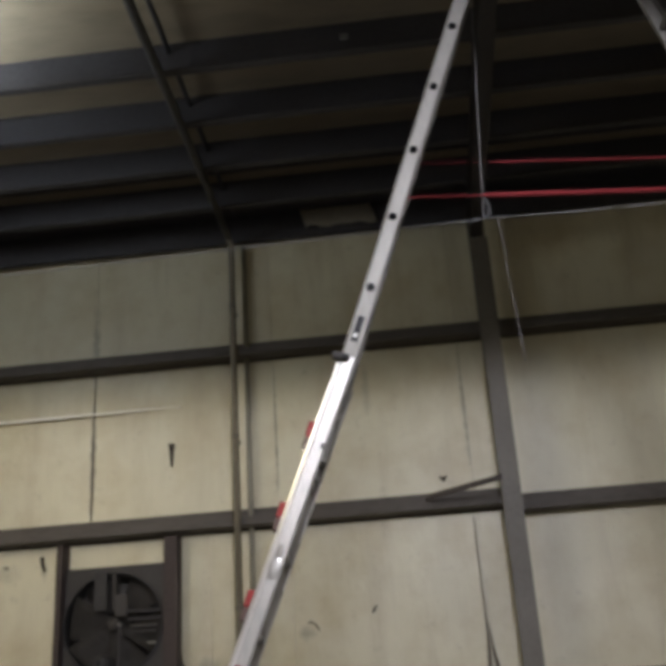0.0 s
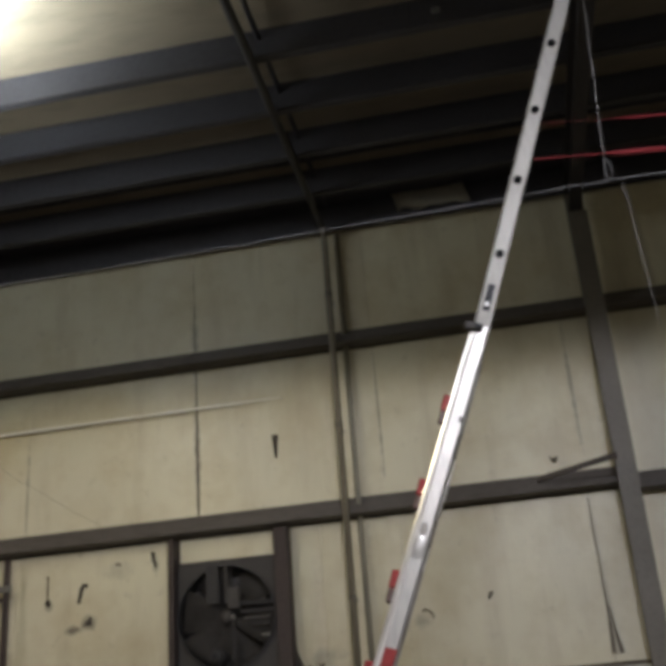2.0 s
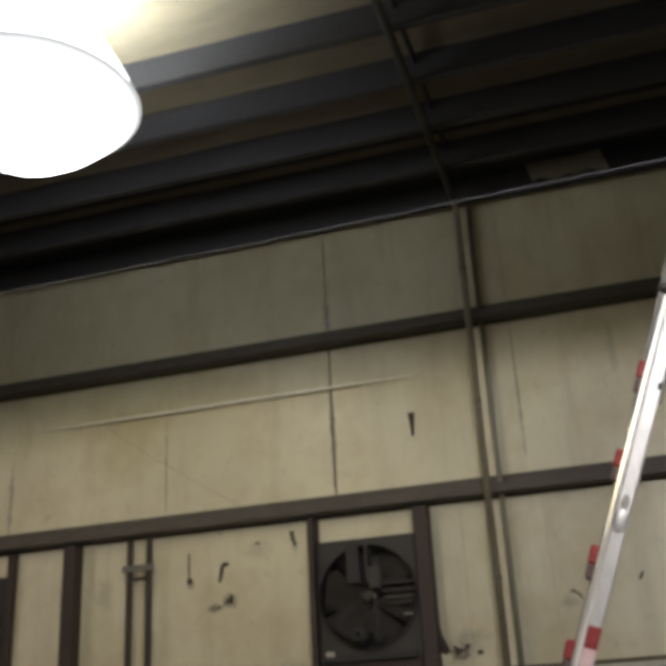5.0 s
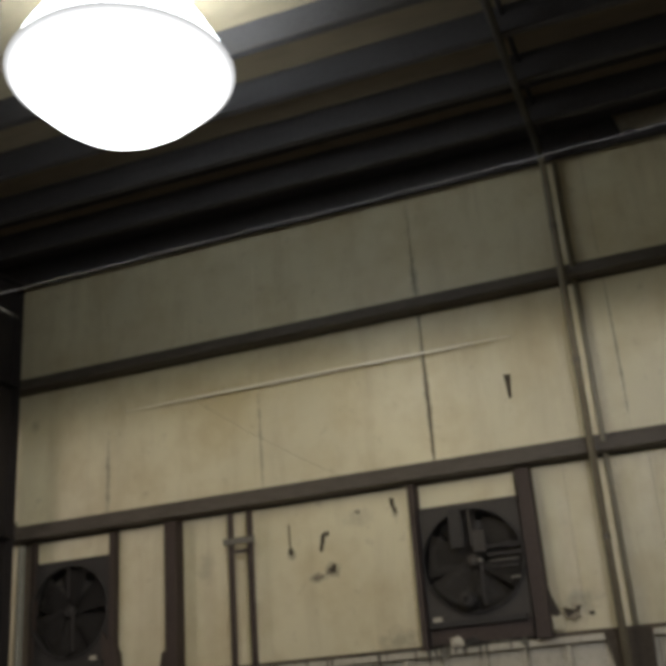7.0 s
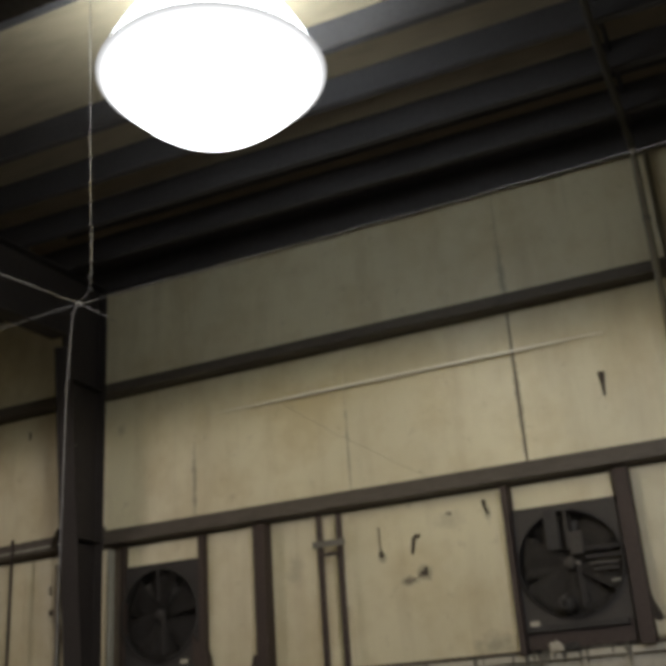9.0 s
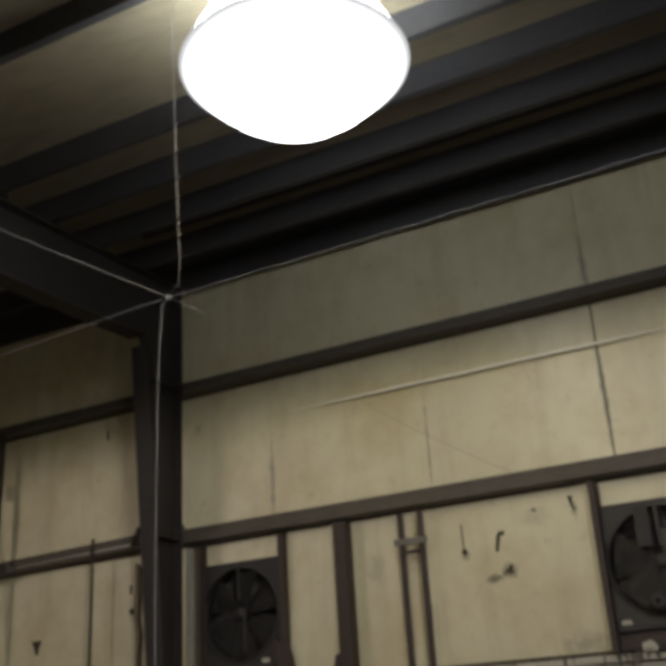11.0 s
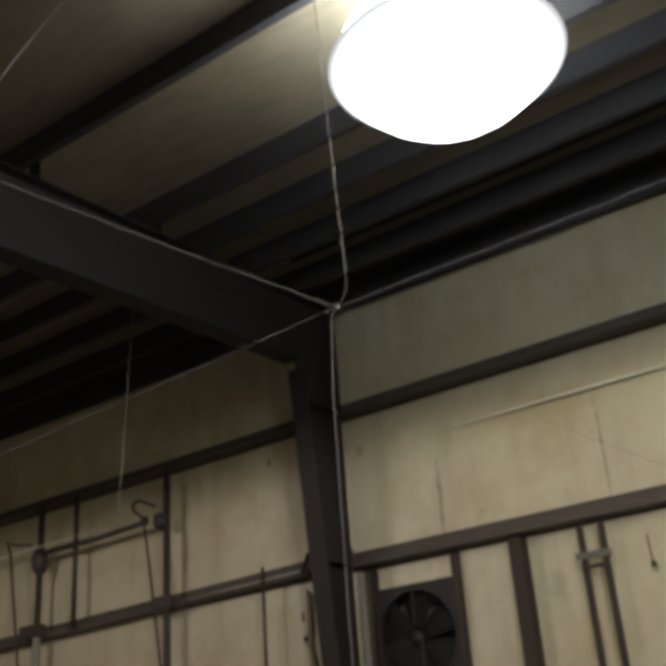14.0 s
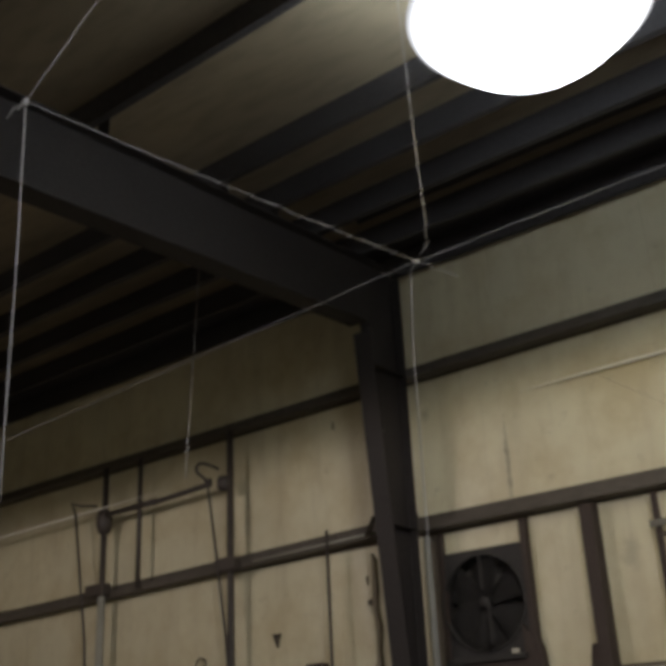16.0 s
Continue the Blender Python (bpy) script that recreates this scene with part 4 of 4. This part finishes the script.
scrap(-3.715, 3.08, ragged(0.022, 0.014, 33), STAIN, "small dull nick")
scrap(-4.07, 2.605, ragged(0.034, 0.016, 34), STAIN, "rubbed dirty mark")
scrap(-3.99, 2.625, ragged(0.03, 0.008, 35), STAIN, "rubbed dirty mark")
scrap(-3.955, 2.65, [(-0.045, -0.01), (-0.01, 0.012), (0.01, 0.04), (0.022, 0.035), (0.016, 0.0), (0.02, -0.028), (-0.01, -0.02)], TEAR, "dark rubbed tear")
scrap(-3.415, 3.085, [(-0.02, 0.06), (0.01, 0.06), (0.012, 0.0), (0.03, -0.05), (0.012, -0.055), (-0.01, 0.0)], TEAR, "small dark nick")
scrap(-0.154, 3.507, [(-0.035, 0.025), (-0.01, 0.01), (0.03, 0.02), (0.01, -0.02), (-0.01, -0.02)], TEAR, "small dark tear")
scrap(-0.785, 2.545, [(-0.015, -0.03), (0.0, 0.01), (0.03, 0.028), (0.02, 0.0), (0.0, -0.03)], TEAR, "small dark tear")
scrap(-1.25, 2.46, [(-0.05, 0.01), (-0.02, 0.035), (0.03, 0.0), (0.045, -0.045), (0.03, -0.04), (0.015, -0.005), (-0.02, 0.018)], STAIN, "curled tear")
scrap(-7.95, 4.47, ragged(0.009, 0.045, 12), STAIN, "dark nick")
scrap(-7.63, 2.93, ragged(0.012, 0.05, 13), STAIN, "dark nick")
scrap(-8.757, 2.50, [(-0.05, 0.06), (0.05, 0.06), (0.02, -0.01), (0.01, -0.07), (-0.015, -0.02)], TEAR, "dark three-cornered tear")
scrap(0.0, 2.5, [(0.041, 0.68), (0.050, 0.68), (0.054, 0.0), (0.060, -0.2), (0.058, -0.45), (0.026, -0.45), (0.044, -0.15), (0.045, 0.0)], STAIN, "dirty run")
scrap(0.0, 2.5, [(0.046, -0.02), (0.052, -0.05), (0.058, -0.25), (0.054, -0.44), (0.034, -0.44), (0.046, -0.2)], SEAM, "dark torn slit", -0.004)
scrap(0.0, 2.5, [(0.062, -0.12), (0.068, -0.14), (0.085, -0.3), (0.115, -0.45), (0.085, -0.45), (0.07, -0.3)], SEAM, "dark torn slit", -0.004)

# hanging batt of insulation at the eave
bm = bmesh.new()
nx, nz = 14, 6
rows = []
for j in range(nz + 1):
    rows.append([bm.verts.new((-1.175 + 0.63 * i / nx + 0.05 * j / nz, 7.008 - 0.02 * (1 + math.sin(i * 0.9)) * j / nz, 6.012 - 0.197 * j / nz + 0.012 * math.sin(i * 1.3) * j / nz)) for i in range(nx + 1)])
for j in range(nz):
    for i in range(nx):
        bm.faces.new((rows[j][i], rows[j][i + 1], rows[j + 1][i + 1], rows[j + 1][i]))
bmesh.ops.solidify(bm, geom=bm.faces[:], thickness=0.03)
solid("insulation_batt", bm, BATT, "loose tan insulation flap hanging at the eave", "insulation", smooth=True)

# torn lower corner of the facing beside the fan
scrap(-2.26, 2.22, [(-0.05, 0.14), (-0.02, 0.10), (-0.005, 0.03), (0.02, -0.03), (0.05, -0.10), (0.02, -0.12), (-0.05, -0.09)], TEAR, "ragged broken edge", 0.02)
scrap(-2.13, 2.12, ragged(0.075, 0.055, 31, 18), STAIN, "brown ragged edge of a tear", 0.012)
scrap(-2.13, 2.13, [(-0.06, 0.03), (-0.01, 0.015), (0.03, 0.03), (0.07, 0.035), (0.04, 0.0), (0.005, -0.02), (-0.03, -0.045), (-0.045, -0.015)], TEAR, "dark three-cornered hole", 0.016)
scrap(-2.225, 2.06, [(-0.055, 0.06), (-0.035, 0.085), (0.0, 0.06), (0.018, 0.062), (0.032, 0.01), (0.014, -0.02), (0.018, -0.055), (-0.02, -0.05), (-0.05, -0.06)], VINYL, "pale curled flap of facing", 0.012, "flap")
scrap(-2.115, 2.155, [(-0.05, -0.005), (0.0, 0.005), (0.03, -0.012), (0.0, -0.02)], VINYL, "thin pale shred of facing", 0.04, "flap")
scrap(-1.993, 2.105, ragged(0.024, 0.014, 10), TEAR, "dark spot")
scrap(-2.31, 2.50, ragged(0.016, 0.05, 21), TEAR, "ragged broken edge")
scrap(-6.0, 2.20, [(-0.06, 0.17), (-0.045, 0.13), (-0.035, 0.15), (-0.02, 0.10), (0.01, 0.12), (0.03, 0.06), (0.055, 0.05), (0.085, -0.02), (0.095, -0.1), (0.1, -0.21), (-0.06, -0.21)], RUST, "ragged broken edge", 0.052)
scrap(-5.46, 2.07, [(-0.035, 0.075), (-0.015, 0.09), (0.0, 0.075), (0.012, 0.10), (0.05, 0.10), (0.05, -0.1), (-0.06, -0.1), (-0.05, 0.0)], RUST, "ragged broken edge", 0.03)
scrap(-1.76, 1.86, [(-0.17, 0.10), (-0.05, 0.125), (0.10, 0.12), (0.17, 0.09), (0.15, -0.25), (0.03, -0.28), (-0.10, -0.27), (-0.14, -0.05)], TEAR, "dark hole in the sheeting behind the pipe", 0.048)
scrap(-7.52, 2.60, [(-0.03, 0.55), (0.0, 0.5), (0.012, 0.2), (-0.005, 0.05), (0.03, -0.1), (0.005, -0.3), (0.02, -0.5), (-0.03, -0.5), (-0.015, -0.2), (-0.035, 0.1)], STAIN, "hanging torn strip", 0.02)
scrap(-7.60, 2.72, ragged(0.035, 0.035, 22), TEAR, "dark hole")
scrap(-7.56, 2.14, ragged(0.03, 0.08, 23), TEAR, "ragged dark tear")

# litter and cobweb clumps along the ledge
rnd = random.Random(41)


def litter(x0, x1, n, drop, label):
    bm = bmesh.new()
    for k in range(n):
        x = rnd.uniform(x0, x1)
        w, h = rnd.uniform(0.008, 0.03), rnd.uniform(0.006, 0.03)
        y = rnd.uniform(7.085, 7.105)
        z = 1.957
        pts = [(x - w, y, z), (x + w, y - 0.004, z), (x + w * 0.4, y - 0.02, z + h), (x - w * 0.5, y + 0.004, z + h * rnd.uniform(0.4, 1.2))]
        vs = [bm.verts.new(p) for p in pts]
        for f in ((0, 1, 2), (0, 2, 3), (0, 3, 1), (1, 3, 2)):
            bm.faces.new([vs[i] for i in f])
    for k in range(int(n * drop)):
        x, w = rnd.uniform(x0, x1), rnd.uniform(0.008, 0.022)
        z = rnd.uniform(1.80, 1.93)
        pts = [(x - w, 7.078, 1.957), (x + w, 7.078, 1.957), (x + w * rnd.uniform(-0.5, 1.2), 7.072, z), (x, 7.066, 1.95)]
        vs = [bm.verts.new(p) for p in pts]
        for f in ((0, 1, 2), (0, 2, 3), (1, 3, 2), (0, 3, 1)):
            bm.faces.new([vs[i] for i in f])
    bmesh.ops.recalc_face_normals(bm, faces=bm.faces[:])
    return solid("litter", bm, GRIME, label, "litter", "", "stuff")


litter(-4.75, -3.3, 60, 0.15, "grey dust and scraps lying along the ledge")
litter(-3.25, -2.45, 55, 0.3, "grey cobweb clumps hanging over the ledge")
def crumple(radius, seed, flat):
    bm = bmesh.new()
    bmesh.ops.create_icosphere(bm, subdivisions=3, radius=radius)
    for v in bm.verts:
        a = noise.noise(v.co * 0.9 / radius + Vector((seed, 0, 0)))
        b = noise.noise(v.co * 2.6 / radius + Vector((0, seed, 0)))
        v.co *= 1 + 0.7 * a + 0.35 * b
        v.co.z = max(v.co.z * flat, -radius * 0.7)
        v.co.y *= 0.6
    return bm


solid("crumpled_scrap", crumple(0.048, 3, 0.9), WHITE, "pale crumpled scrap of facing on the ledge", "scrap", at=(-2.99, 7.06, 1.989))
solid("crumpled_scrap", crumple(0.045, 8, 0.7), STRUT, "dark crumpled rag on the ledge", "scrap", at=(-2.88, 7.06, 1.987))

# pale line on the girt and thin lines round the column
th = thing("conduit", (-8.9, 6.975, 3.262), "thin pale line along the top of the girt", "pipe", "conduits")
part("run", tube([(0, 0, 0), (0.8, 0, 0.022), (1.62, 0, 0.042)], 0.011, 8), PALE_PIPE, th, "", True)
for pts in (((-7.145, 6.588, 4.085), (-7.04, 6.584, 4.07), (-6.94, 6.588, 4.085)), ((-7.0, 6.602, 3.42), (-6.97, 6.60, 3.415), (-6.94, 6.602, 3.42))):
    solid("wire", tube(pts, 0.0035, 6), GALV, "thin pale wire tied round the column", "wire", "column wires", smooth=True)
